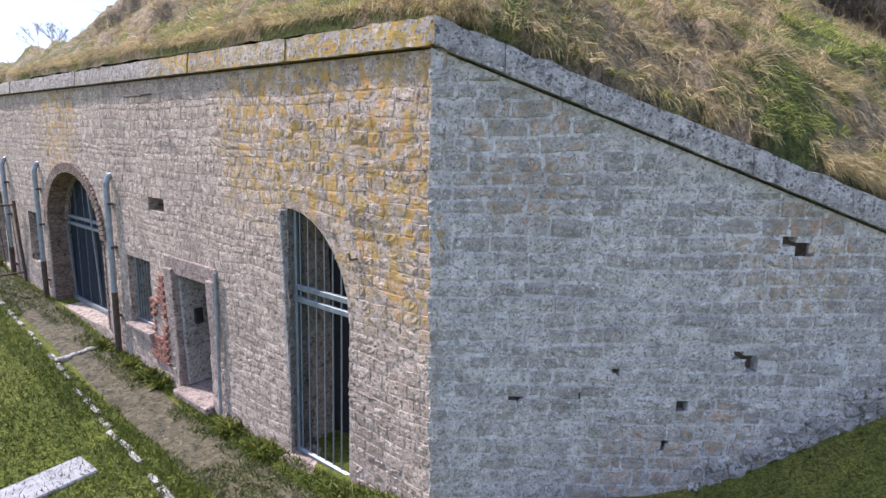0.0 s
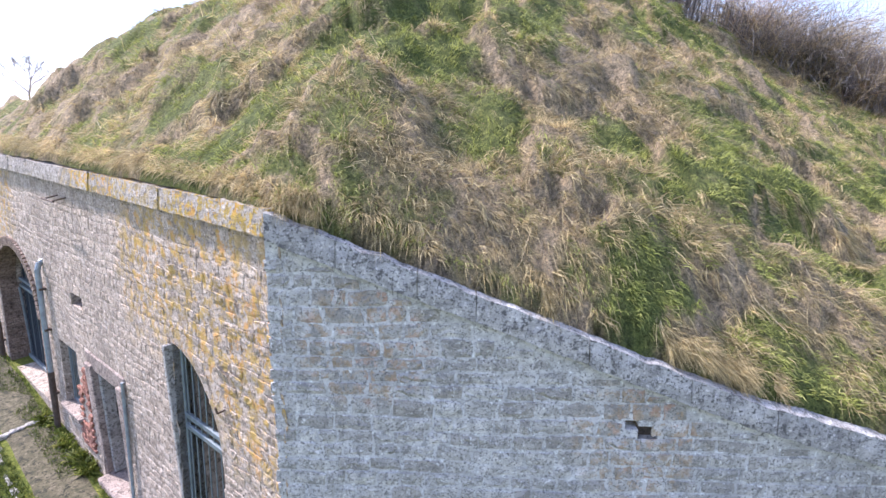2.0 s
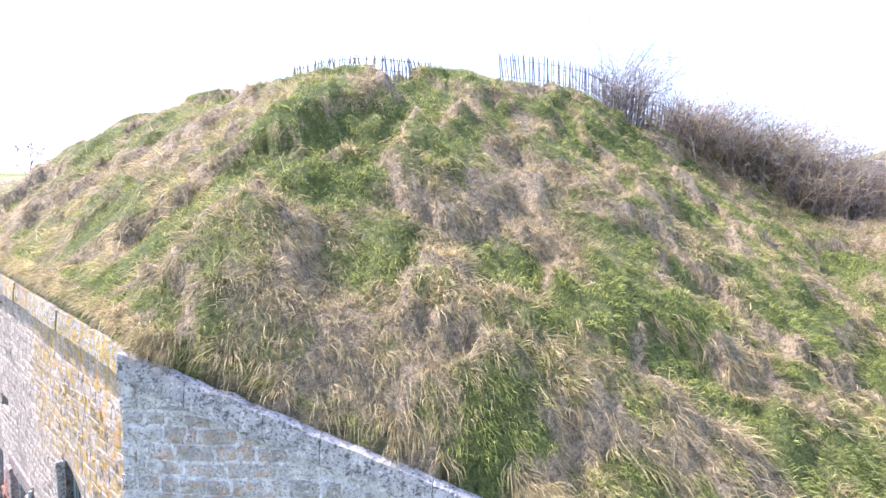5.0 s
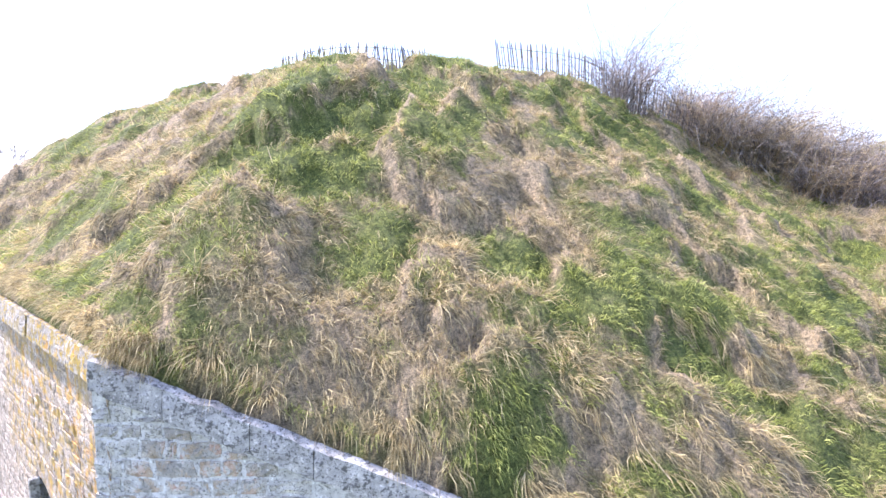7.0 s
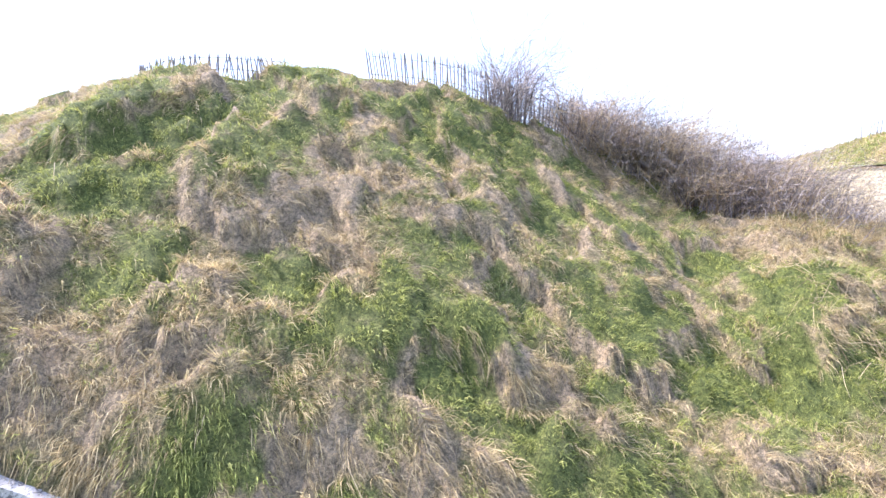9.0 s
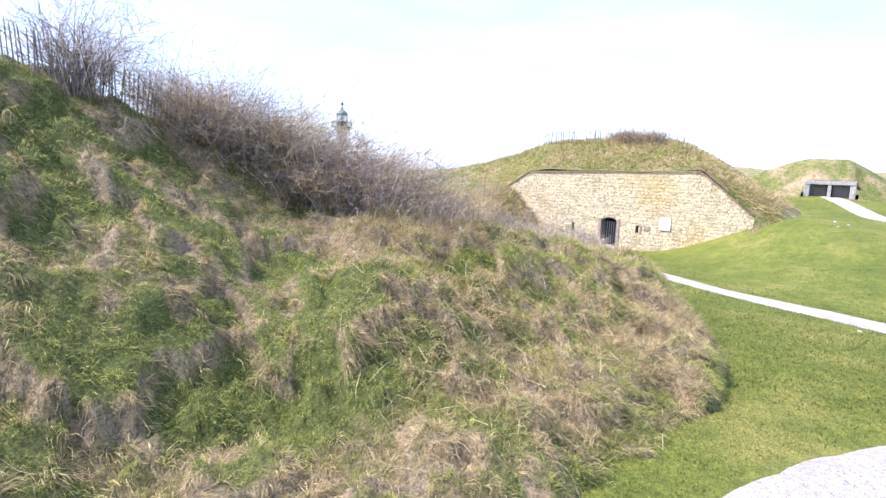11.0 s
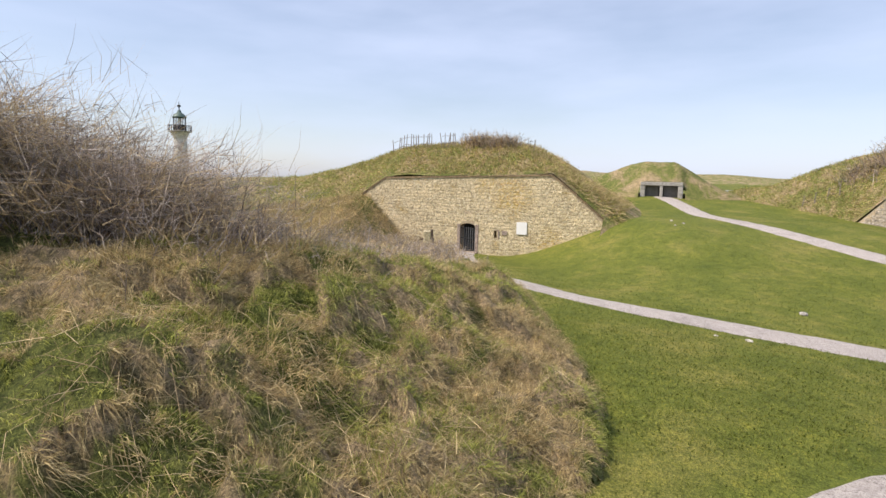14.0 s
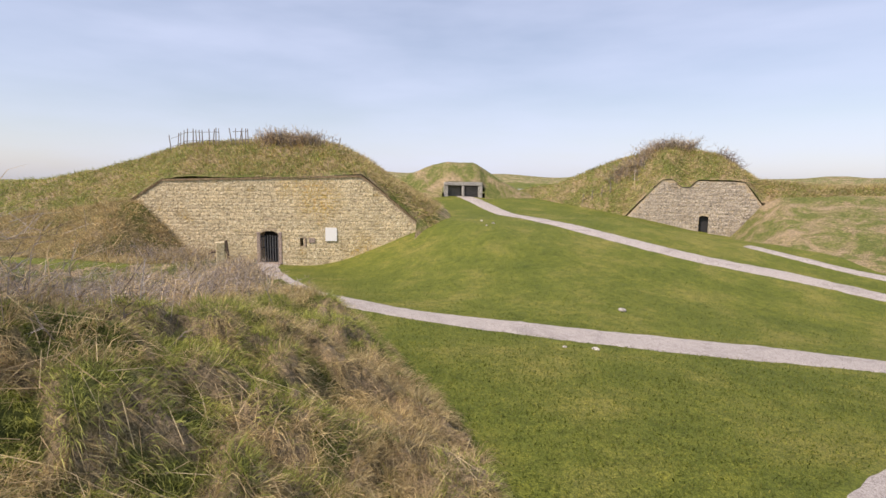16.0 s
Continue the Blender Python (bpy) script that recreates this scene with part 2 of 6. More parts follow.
def lawn_material(name):
    m, n, l, b = material(name, 0.85)
    pos = place_of(n)
    a = noise_node(n, l, pos, 0.35, 5, 0.6)
    f = noise_node(n, l, pos, 16.0, 8, 0.8)
    col = ramp(n, l, a, [(0.3, (0.085, 0.112, 0.02)), (0.5, (0.12, 0.142, 0.027)), (0.68, (0.185, 0.182, 0.05))])
    mid = noise_node(n, l, pos, 2.6, 7, 0.75)
    col = mix(n, l, 0.75, col, ramp(n, l, mid, [(0.34, (0.6, 0.66, 0.55)), (0.5, (1.0, 1.0, 1.0)), (0.66, (1.45, 1.32, 1.2))]), "MULTIPLY")
    bare = noise_node(n, l, pos, 0.8, 6, 0.75, 0.5)
    col = mix(n, l, step01(n, l, bare, 0.69, 0.74), col, (0.24, 0.2, 0.1))
    col = mix(n, l, 0.8, col, ramp(n, l, f, [(0.34, (0.45, 0.47, 0.4)), (0.5, (1.0, 1.0, 1.0)), (0.66, (1.6, 1.5, 1.3))]), "MULTIPLY")
    tips = noise_node(n, l, pos, 42.0, 3, 0.7)
    col = mix(n, l, 0.85, col, ramp(n, l, tips, [(0.36, (0.45, 0.48, 0.4)), (0.5, (1.0, 1.0, 1.0)), (0.64, (1.65, 1.55, 1.4))]), "MULTIPLY")
    l.new(col, b.inputs["Base Color"])
    b.inputs["Specular IOR Level"].default_value = 0.15
    bump(n, l, b, noise_node(n, l, pos, 30, 5, 0.8), 0.8, 0.03)
    return m


def blade_material(name, low, mid, high):
    m, n, l, b = material(name, 0.6)
    geo = n.new("ShaderNodeNewGeometry")
    col = ramp(n, l, geo.outputs["Random Per Island"], [(0.0, low), (0.5, mid), (1.0, high)])
    patch = noise_node(n, l, geo.outputs["Position"], 0.7, 3, 0.6)
    col = mix(n, l, 0.9, col, ramp(n, l, patch, [(0.3, (0.72, 0.74, 0.7)), (0.7, (1.25, 1.2, 1.15))]), "MULTIPLY")
    tuft = noise_node(n, l, geo.outputs["Position"], 8.0, 4, 0.7)
    col = mix(n, l, 0.9, col, ramp(n, l, tuft, [(0.34, (0.45, 0.46, 0.44)), (0.5, (1.0, 1.0, 1.0)), (0.66, (1.5, 1.45, 1.4))]), "MULTIPLY")
    l.new(col, b.inputs["Base Color"])
    b.inputs["Specular IOR Level"].default_value = 0.25
    glow_through = n.new("ShaderNodeBsdfTranslucent")
    l.new(col, glow_through.inputs["Color"])
    both = n.new("ShaderNodeMixShader")
    both.inputs[0].default_value = 0.35
    l.new(b.outputs[0], both.inputs[1])
    l.new(glow_through.outputs[0], both.inputs[2])
    l.new(both.outputs[0], n["Material Output"].inputs["Surface"])
    return m


TURF, BANK_TURF, LAWN = turf_material("mound_thatch", True), turf_material("bank_thatch"), lawn_material("mown_grass")
STRAW = blade_material("dry_straw_grass", (0.28, 0.215, 0.108), (0.48, 0.385, 0.2), (0.69, 0.575, 0.325))
GREEN = blade_material("long_green_grass", (0.19, 0.225, 0.05), (0.335, 0.37, 0.09), (0.5, 0.51, 0.165))
LAWN_BLADE = blade_material("short_grass_blades", (0.075, 0.1, 0.016), (0.125, 0.155, 0.026), (0.25, 0.255, 0.06))
LUSH_BLADE = blade_material("lush_grass_blades", (0.05, 0.08, 0.014), (0.085, 0.12, 0.022), (0.15, 0.175, 0.04))
SHELTER_DOOR = plain_material("grey_steel_shutter", (0.13, 0.12, 0.11), 0.7, 0.1, 0.4)
GRAVEL = stone_material("pale_gravel", (0.34, 0.3, 0.27), (0.45, 0.405, 0.37), (0.57, 0.525, 0.48), 0.0, island=False, fine=60.0)
EARTH = stone_material("trodden_earth", (0.05, 0.048, 0.022), (0.11, 0.095, 0.05), (0.185, 0.15, 0.095), 0.0, island=False, fine=18.0)
FAR_GREEN = turf_material("distant_scrub")
TWIG = blade_material("bare_twigs", (0.12, 0.1, 0.095), (0.33, 0.285, 0.265), (0.62, 0.56, 0.52))
TWIG_PALE = blade_material("dry_pale_stems", (0.28, 0.205, 0.12), (0.51, 0.395, 0.235), (0.75, 0.62, 0.4))


# ---------------------------------------------------------------- building blocks
def mesh_ob(name, data, mat, parent=None, label=""):
    ob = new(name, data)
    if mat and not data.materials:
        data.materials.append(mat)
    if parent is not None:
        ob.parent = parent
    return tagged(ob, label)


def part(name, bm, mat, parent=None, label=""):
    me = bpy.data.meshes.new(name)
    bm.normal_update()
    bm.to_mesh(me)
    bm.free()
    return mesh_ob(name, me, mat, parent, label)


def arrays(name, verts, faces, mat, parent=None, smooth=False):
    me = bpy.data.meshes.new(name)
    me.from_pydata(verts, [], faces)
    if smooth:
        me.polygons.foreach_set("use_smooth", [True] * len(me.polygons))
    me.update()
    return mesh_ob(name, me, mat, parent)


def base(name, label, category, group="", kind="", at=(0, 0, 0)):
    ob = new(name)
    ob.location = at
    return tagged(ob, label, category, group, kind)


def box(bm, centre, size, m=None, bevel=0.0):
    r = bmesh.ops.create_cube(bm, size=1.0, matrix=(m or Matrix()) @ Matrix.Translation(centre) @ Matrix.Diagonal((*size, 1)))
    if bevel:
        es = list({e for v in r["verts"] for e in v.link_edges})
        bmesh.ops.bevel(bm, geom=es, offset=bevel, segments=1, affect="EDGES")


def rod(bm, a, b, r0, r1=None, n=8):
    a, b = Vector(a), Vector(b)
    d = b - a
    q = d.to_track_quat("Z", "Y").to_matrix().to_4x4()
    bmesh.ops.create_cone(bm, cap_ends=True, segments=n, radius1=r0, radius2=r0 if r1 is None else r1, depth=d.length,
                          matrix=Matrix.Translation((a + b) / 2) @ q)


def smooth01(a, b, v):
    t = np.clip((v - a) / (b - a), 0, 1)
    return t * t * (3 - 2 * t)


def soft_min(a, b, k):
    h = np.clip(0.5 + 0.5 * (b - a) / k, 0, 1)
    return b + (a - b) * h - k * h * (1 - h)


def wave_noise(x, y, scale, seed, octaves=4):
    """Smooth value noise on arrays, about -1 to 1."""
    out, amp, tot = 0, 1.0, 0
    for o in range(octaves):
        f = scale * 2 ** o
        gx, gy = x * f + 17.3 * seed + 5.1 * o, y * f - 9.7 * seed + 3.3 * o
        ix, iy = np.floor(gx).astype(np.int64), np.floor(gy).astype(np.int64)
        fx, fy = gx - ix, gy - iy
        fx, fy = fx * fx * (3 - 2 * fx), fy * fy * (3 - 2 * fy)

        def h(i, j):
            n = (i * 374761393 + j * 668265263 + seed * 974711) & 0x7FFFFFFF
            n = ((n ^ (n >> 13)) * 1274126177) & 0x7FFFFFFF
            return ((n ^ (n >> 16)) & 0xFFFF) / 32767.5 - 1
        out = out + amp * ((h(ix, iy) * (1 - fx) + h(ix + 1, iy) * fx) * (1 - fy) + (h(ix, iy + 1) * (1 - fx) + h(ix + 1, iy + 1) * fx) * fy)
        tot += amp
        amp *= 0.5
    return out / tot


# ---------------------------------------------------------------- lie of the land
FRONT_BATTER, END_BATTER = 0.044, 0.0349
END_DIR = Vector((0.608, -0.794, 0))
END_OUT = Vector((-0.794, -0.608, 0))


def along(x, y):
    return 0.608 * x - 0.794 * y


def inward(x, y):
    return 0.794 * x + 0.608 * y


def ground_z(x, y):
    x, y = np.asarray(x, float), np.asarray(y, float)
    s = along(x, y)
    g = np.interp(s, [-3, -1.2, 0, 2.3, 2.9, 3.2, 3.75, 4.3, 5.1, 6.0, 7.3, 9, 13, 22, 27, 38, 60], [-0.02, 0.1, 0.42, 0.58, 0.7, 0.8, 1.08, 1.36, 1.72, 2.1, 2.6, 3.1, 3.3, 3.2, 2.9, 1.75, 1.75])
    right = -y - np.interp(x, [10, 20, 47], [17, 15.5, 12.8])
    g = g + 3.2 * smooth01(0.0, 10, right) * smooth01(19, 44, x) + 1.3 * smooth01(46, 64, x) * smooth01(3, 16, right)
    g = g + np.interp(y, [5, 8, 11.5, 16, 30], [0, 0.2, 0.5, 0.7, 0.8]) * (1 - smooth01(1, 6, x))
    g = g - 1.6 * np.exp(-((x - 41.4) ** 2 + (y + 45.1) ** 2) / 40)
    far = np.hypot(x - 20, y + 10)
    g = g + 0.05 * wave_noise(x, y, 0.25, 3) * smooth01(3, 9, far) + smooth01(75, 160, far) * (1.2 + 1.5 * wave_noise(x, y, 0.02, 8))
    return g


def coping_z(s):
    return 5.37 - 0.385 * np.clip(s, 0, 4.5) - 0.29 * np.clip(s - 4.5, 0, None)


CREST, FRONT_RISE, FRONT_BEND = 9.2, 0.88, 0.026
CREST_Y, CREST_FALL = (-4, 0, 4, 8, 14, 22, 32, 45, 60), (0.0, 0.0, 0.25, 0.45, 2.8, 4.7, 5.6, 6.5, 9.5)
SHOULDER_X, SHOULDER_FALL = (10.9, 12.5, 13.7, 15, 16.5, 18, 25), (0.0, 0.4, 0.9, 2.1, 3.2, 3.9, 9)


def tussock_field(x, y):
    """Above zero on the matted shelves of old grass, below it in the hollows between."""
    return wave_noise(x + 0.25 * wave_noise(x, y, 1.3, 12, 2), y, 1.05, 5, 3)


def mound_z(x, y, rough=True):
    x, y = np.asarray(x, float), np.asarray(y, float)
    s, u = along(x, y), inward(x, y)
    uc = np.clip(u, -5, 22)
    lean = np.interp(s, [3, 5, 7.5, 10], [0.66, 0.63, 0.54, 0.46])
    body = coping_z(np.clip(s, None, 10.5)) + lean * uc + 0.4 * (1 - np.exp(-np.clip(uc, 0, None) / 0.8)) - 0.1
    spur = coping_z(s) + 0.82 * uc - 0.018 * uc * np.abs(uc) * (uc > 0)
    spur = soft_min(spur, 5.6 + 0.12 * (uc - 6), 0.6)
    body = body + (spur - body) * smooth01(10.0, 12.5, s)
    front = 5.37 + FRONT_RISE * x - FRONT_BEND * x * np.abs(x)
    top = np.maximum(CREST - np.interp(y, CREST_Y, CREST_FALL) - np.interp(x, SHOULDER_X, SHOULDER_FALL), np.interp(x, [15, 16.5, 18, 21, 26, 34, 60], [5.8, 5.6, 5.3, 4.6, 4.0, 3.6, 3.0]))
    z = soft_min(soft_min(body, front, 0.5), top, 0.9)
    foot_u = np.interp(s, [4, 7.3, 10, 12, 13.8, 15, 16.5, 18.2, 19.2, 21, 22.4, 23.3, 25.4, 27.3, 30, 32.3, 38, 60], [-4, -0.6, 0.2, 1.0, 1.5, 2.1, 3.0, 3.7, 4.5, 6.9, 8.7, 10.6, 13.8, 17.6, 22.7, 25.7, 33, 62])
    over = u - foot_u + 0.3 * wave_noise(x, y, 0.6, 14, 2)
    foot = ground_z(x, y) + np.where(over > 0, np.interp(s, [19, 22, 26], [1.1, 0.75, 0.4]) * over ** 2 / (np.abs(over) + 0.4), 0.6 * over)
    z = np.where(s > 6.5, soft_min(z, foot, 0.35), z)
    apron = ground_z(x, y) + 0.02 + 0.75 * (1 - np.exp(-np.clip(over, 0, None) / 1.1)) - 3.0 * np.clip(-over, 0, None)
    z = np.where((s > 9) & (s < 24), np.maximum(z, apron - 0.8 * smooth01(19, 24, s)), z)
    if rough:
        edge = smooth01(0.0, 1.2, np.minimum(x, u + np.where(s > 7.5, 5, 0)))
        lump = 0.26 * smooth01(-0.04, 0.12, tussock_field(x, y)) + 0.15 * smooth01(0.0, 0.22, wave_noise(x, y, 2.2, 6, 2)) - 0.15 + 0.06 * wave_noise(x, y, 4.0, 7, 2)
        z = z + lump * edge + 0.16 * wave_noise(x, y, 0.28, 9, 2) * edge
    return z


def dryness(x, y):
    t = tussock_field(x, y)
    return 0.55 * wave_noise(x, y, 0.42, 51, 4) + 0.3 * wave_noise(x, y, 1.7, 52, 2) + 0.7 * np.exp(-((t - 0.06) / 0.13) ** 2) - 0.16 + 0.08 * smooth01(10.0, 13.0, x) * smooth01(12, 14, along(x, y))


# ---------------------------------------------------------------- large structure
def height_sheet(name, xs, ys, fn, mat, keep=None, smooth=True, warp=None):
    gx, gy = np.meshgrid(xs, ys, indexing="ij")
    if warp is not None:
        gx, gy = warp(gx, gy)
    gz = fn(gx, gy)
    nx, ny = gx.shape
    idx = np.arange(nx * ny).reshape(nx, ny)
    quads = np.stack([idx[:-1, :-1], idx[1:, :-1], idx[1:, 1:], idx[:-1, 1:]], -1).reshape(-1, 4)
    if keep is not None:
        ok = keep(gx, gy, gz).ravel()
        quads = quads[ok[quads].all(1)]
    used = np.unique(quads)
    remap = np.full(nx * ny, -1)
    remap[used] = np.arange(len(used))
    verts = np.stack([gx.ravel(), gy.ravel(), gz.ravel()], -1)[used]
    me = bpy.data.meshes.new(name)
    q = remap[quads]
    me.vertices.add(len(verts))
    me.vertices.foreach_set("co", verts.ravel())
    me.loops.add(q.size)
    me.loops.foreach_set("vertex_index", q.ravel().astype(np.int32))
    me.polygons.add(len(q))
    me.polygons.foreach_set("loop_start", np.arange(0, q.size, 4, dtype=np.int32))
    me.polygons.foreach_set("use_smooth", np.full(len(q), smooth))
    me.update(calc_edges=True)
    me.validate()
    return mesh_ob(name, me, mat)


def graded(lo, a, b, hi, fine, grow=1.22):
    """Grid lines: even between a and b, ever wider out to lo and hi."""
    mid = list(np.arange(a, b + fine / 2, fine))
    out, step, v = [], fine, b
    while v < hi:
        step *= grow
        v += step
        out.append(min(v, hi))
    left, step, v = [], fine, a
    while v > lo:
        step *= grow
        v -= step
        left.append(max(v, lo))
    return np.array(sorted(set(left + mid + out)))


ground = tagged(height_sheet("ground", graded(-900, -6, 62, 1800, 0.4), graded(-1500, -48, 22, 1500, 0.4), ground_z, LAWN),
                "sloping lawn of short green grass", "ground", kind="structure")


def mound_keep(x, y, z):
    s, u = along(x, y), inward(x, y)
    ok = (x > 0.19) & (z > ground_z(x, y) - 0.25)
    return ok & ((u > 0.18) | (s > 7.9))


def mound_warp(x, y):
    """Draws the sheet's rim onto the back of the coping."""
    x = np.where((x < 0.24) & (y > -0.3), 0.21, x)
    s, u = along(x, y), inward(x, y)
    push = np.where((u < 0.24) & (u > -0.1) & (s < 8.0), 0.2 - u, 0)
    return x + 0.794 * push, y + 0.608 * push


def mound_sheet(x, y):
    """The mound, its very rim tucked down behind the coping."""
    u = inward(x, y)
    rim = ((x < 0.23) & (y > -0.3)) | ((u < 0.22) & (along(x, y) < 8.0))
    return mound_z(x, y) - np.where(rim, 0.16, 0)


mound = tagged(height_sheet("earth_mound", np.r_[np.arange(0.16, 22, 0.11), np.arange(22, 46, 0.5)], np.r_[np.arange(-14, 12, 0.11), np.arange(12, 62, 0.5)],
                            mound_sheet, TURF, mound_keep, warp=mound_warp), "grassed earth rampart over the stone casemates", "earth mound", kind="structure")


co = np.empty(3 * len(mound.data.vertices))
mound.data.vertices.foreach_get("co", co)
co = co.reshape(-1, 3)
mound.data.attributes.new("dry", "FLOAT", "POINT").data.foreach_set("value", np.clip(0.48 + 0.5 * dryness(co[:, 0], co[:, 1]), 0.2, 0.75).astype(np.float32))


def strip_on_ground(name, line, width, mat, lift, label, seed, taper=None, ragged=1.0):
    """A path that follows the lie of the land, with ragged edges."""
    pts = [Vector(p) for p in line]
    dense = []
    for i in range(len(pts) - 1):
        p0, p1, p2, p3 = pts[max(i - 1, 0)], pts[i], pts[i + 1], pts[min(i + 2, len(pts) - 1)]
        k = max(2, int((p2 - p1).length / 0.25))
        for j in range(k):
            t = j / k
            dense.append(0.5 * (2 * p1 + (p2 - p0) * t + (2 * p0 - 5 * p1 + 4 * p2 - p3) * t * t + (3 * p1 - p0 - 3 * p2 + p3) * t ** 3))
    dense.append(pts[-1])
    verts, faces, cols = [], [], 9
    for i, p in enumerate(dense):
        d = (dense[min(i + 1, len(dense) - 1)] - dense[max(i - 1, 0)]).normalized()
        nrm = Vector((-d.y, d.x))
        w = width if taper is None else width * (taper[0] + (taper[1] - taper[0]) * i / len(dense))
        for c in range(cols):
            f = c / (cols - 1) * 2 - 1
            side = 1 + ragged * (0.13 * noise.noise((i * 0.35, seed + (5 if f > 0 else 0), 0)) + 0.09 * noise.noise((i * 1.3, seed + (5 if f > 0 else 0), 4)))
            q = p + nrm * (f * w / 2 * side)
            edge = 1 - abs(f) ** 6
            verts.append((q.x, q.y, float(ground_z(q.x, q.y)) + lift * edge - 0.03 * (1 - edge) + 0.008 * noise.noise((q.x * 3, q.y * 3, 1))))
    for i in range(len(dense) - 1):
        for c in range(cols - 1):
            a = i * cols + c
            faces.append((a, a + 1, a + cols + 1, a + cols))
    return tagged(arrays(name, verts, faces, mat, smooth=True), label, "path", kind="structure")


LOWER_WAY = [(47.6, -10.5), (43.5, -10.3), (40, -10.4), (36, -10.9), (32.7, -11.4), (30, -12.75), (27.6, -14.3), (25.3, -16.4), (23.2, -18.9), (21.5, -21.6), (20.2, -24.3), (18.5, -27), (14, -32), (8, -37)]
TRACK_WAY = [(4.5, -9.8), (7.5, -10.6), (9.5, -11.8), (10.95, -13.1), (12.1, -14.5), (12.8, -15.85), (13.25, -17.2), (13.8, -19.2), (14.2, -22.5), (14.1, -30)]
strip_on_ground("path_lower", LOWER_WAY, 2.2, GRAVEL, 0.035,
                "pale gravel footpath leading to the barred door", 1, (0.72, 1.3))
strip_on_ground("path_upper", [(60, -29.6), (56, -29.4), (47, -28.4), (40.7, -28.5), (33.4, -31.3), (28.5, -35.4), (23.4, -38.4), (15, -45)], 1.9, GRAVEL, 0.035,
                "pale gravel path climbing to the concrete shelter", 2)
strip_on_ground("path_side", [(34.2, -38.1), (31.4, -39.0), (28, -40.5), (22, -44.5), (16, -50)], 1.3, GRAVEL, 0.035, "pale side path across the grass slope", 3)
strip_on_ground("track", TRACK_WAY, 1.7, GRAVEL, 0.03,
                "broad pale gravel track along the rampart foot", 4, ragged=0.45)


# walls: a front of solid strips, cut by openings
class Opening:
    def __init__(self, a0, a1, sill, head, rise=0.0, half=False):
        self.a0, self.a1, self.sill, self.head, self.rise, self.half = a0, a1, sill, head, rise, half

    def top(self, a):
        if not self.rise:
            return self.head
        f = (a - self.a0) / (self.a1 - self.a0)
        if self.half:
            return self.head - self.rise * (1 - math.sqrt(max(0, 1 - (1 - f) ** 2)))
        return self.head - self.rise * (1 - math.sqrt(max(0, 1 - (2 * f - 1) ** 2)))

    def holds(self, a, z, edge=0.0):
        return self.a0 - edge < a < self.a1 + edge and self.sill - edge < z < self.top(min(max(a, self.a0), self.a1)) + edge


def wall_mesh(name, to_world, a_lo, a_hi, z_low, z_top, openings, depth, mat, step=0.7, extra=()):
    """to_world(a, z, d): d is the depth into the wall. z_low and z_top are functions of a."""
    cuts = set(np.arange(a_lo, a_hi, step)) | {a_hi} | set(extra)
    for o in openings:
        cuts |= set(np.linspace(o.a0, o.a1, 25 if o.rise else 2))
    cuts = sorted(c for c in cuts if a_lo <= c <= a_hi)
    bm = bmesh.new()

    def prism(a, b, lo_a, hi_a, lo_b, hi_b):
        v = [bm.verts.new(to_world(*p)) for p in ((a, lo_a, 0), (b, lo_b, 0), (b, hi_b, 0), (a, hi_a, 0), (a, lo_a, depth), (b, lo_b, depth), (b, hi_b, depth), (a, hi_a, depth))]
        for f in ((0, 1, 2, 3), (7, 6, 5, 4), (4, 5, 1, 0), (3, 2, 6, 7), (0, 3, 7, 4), (1, 5, 6, 2)):
            bm.faces.new([v[i] for i in f])
    for a, b in zip(cuts, cuts[1:]):
        if b - a < 1e-4:
            continue
        mid = (a + b) / 2
        o = next((o for o in openings if o.a0 - 1e-6 <= mid <= o.a1 + 1e-6), None)
        if o is None:
            prism(a, b, z_low(a), z_top(a), z_low(b), z_top(b))
        else:
            prism(a, b, o.top(a), z_top(a), o.top(b), z_top(b))
            if o.sill > z_low(a) + 0.02:
                prism(a, b, z_low(a), o.sill, z_low(b), o.sill)
    bmesh.ops.remove_doubles(bm, verts=bm.verts[:], dist=1e-4)
    bmesh.ops.recalc_face_normals(bm, faces=bm.faces[:])
    return part(name, bm, mat)


def front_at(y, z, d):
    return Vector((FRONT_BATTER * z + d, y, z))


def end_at(s, z, d):
    return END_DIR * s - END_OUT * (END_BATTER * z + d) + Vector((0, 0, z))


GATE = Opening(1.28, 2.42, 0.06, 3.4, 1.0, True)
GATE.top = lambda a: 2.1 + 1.3 * math.sqrt(max(0, 1 - ((2.42 - min(max(a, 1.28), 2.42)) / 1.14) ** 2))
DOORWAY = Opening(4.4, 5.46, 0.1, 2.05)
WINDOW = Opening(6.28, 7.18, 0.86, 2.12)
BIG_ARCH = Opening(8.2, 11.15, 0.42, 3.5, 1.25)
WINDOW_FAR = Opening(12.0, 12.6, 1.2, 2.4)
DOOR_FAR = Opening(14.6, 15.6, 0.7, 2.7)
WINDOW_END = Opening(17.2, 18.0, 1.3, 2.6)
NICHE = Opening(5.66, 6.2, 3.02, 3.24)
FRONT_OPENINGS = [GATE, DOORWAY, NICHE, WINDOW, BIG_ARCH, WINDOW_FAR, DOOR_FAR, WINDOW_END]
wall_front = tagged(wall_mesh("wall_front", front_at, 0.0, 46.0, lambda a: -0.6, lambda a: 5.09, FRONT_OPENINGS, 0.75, MORTAR),
                    "lichen-stained limestone casemate front with arched openings", "wall", kind="structure")


def end_top(s):
    return float(coping_z(s)) - 0.28


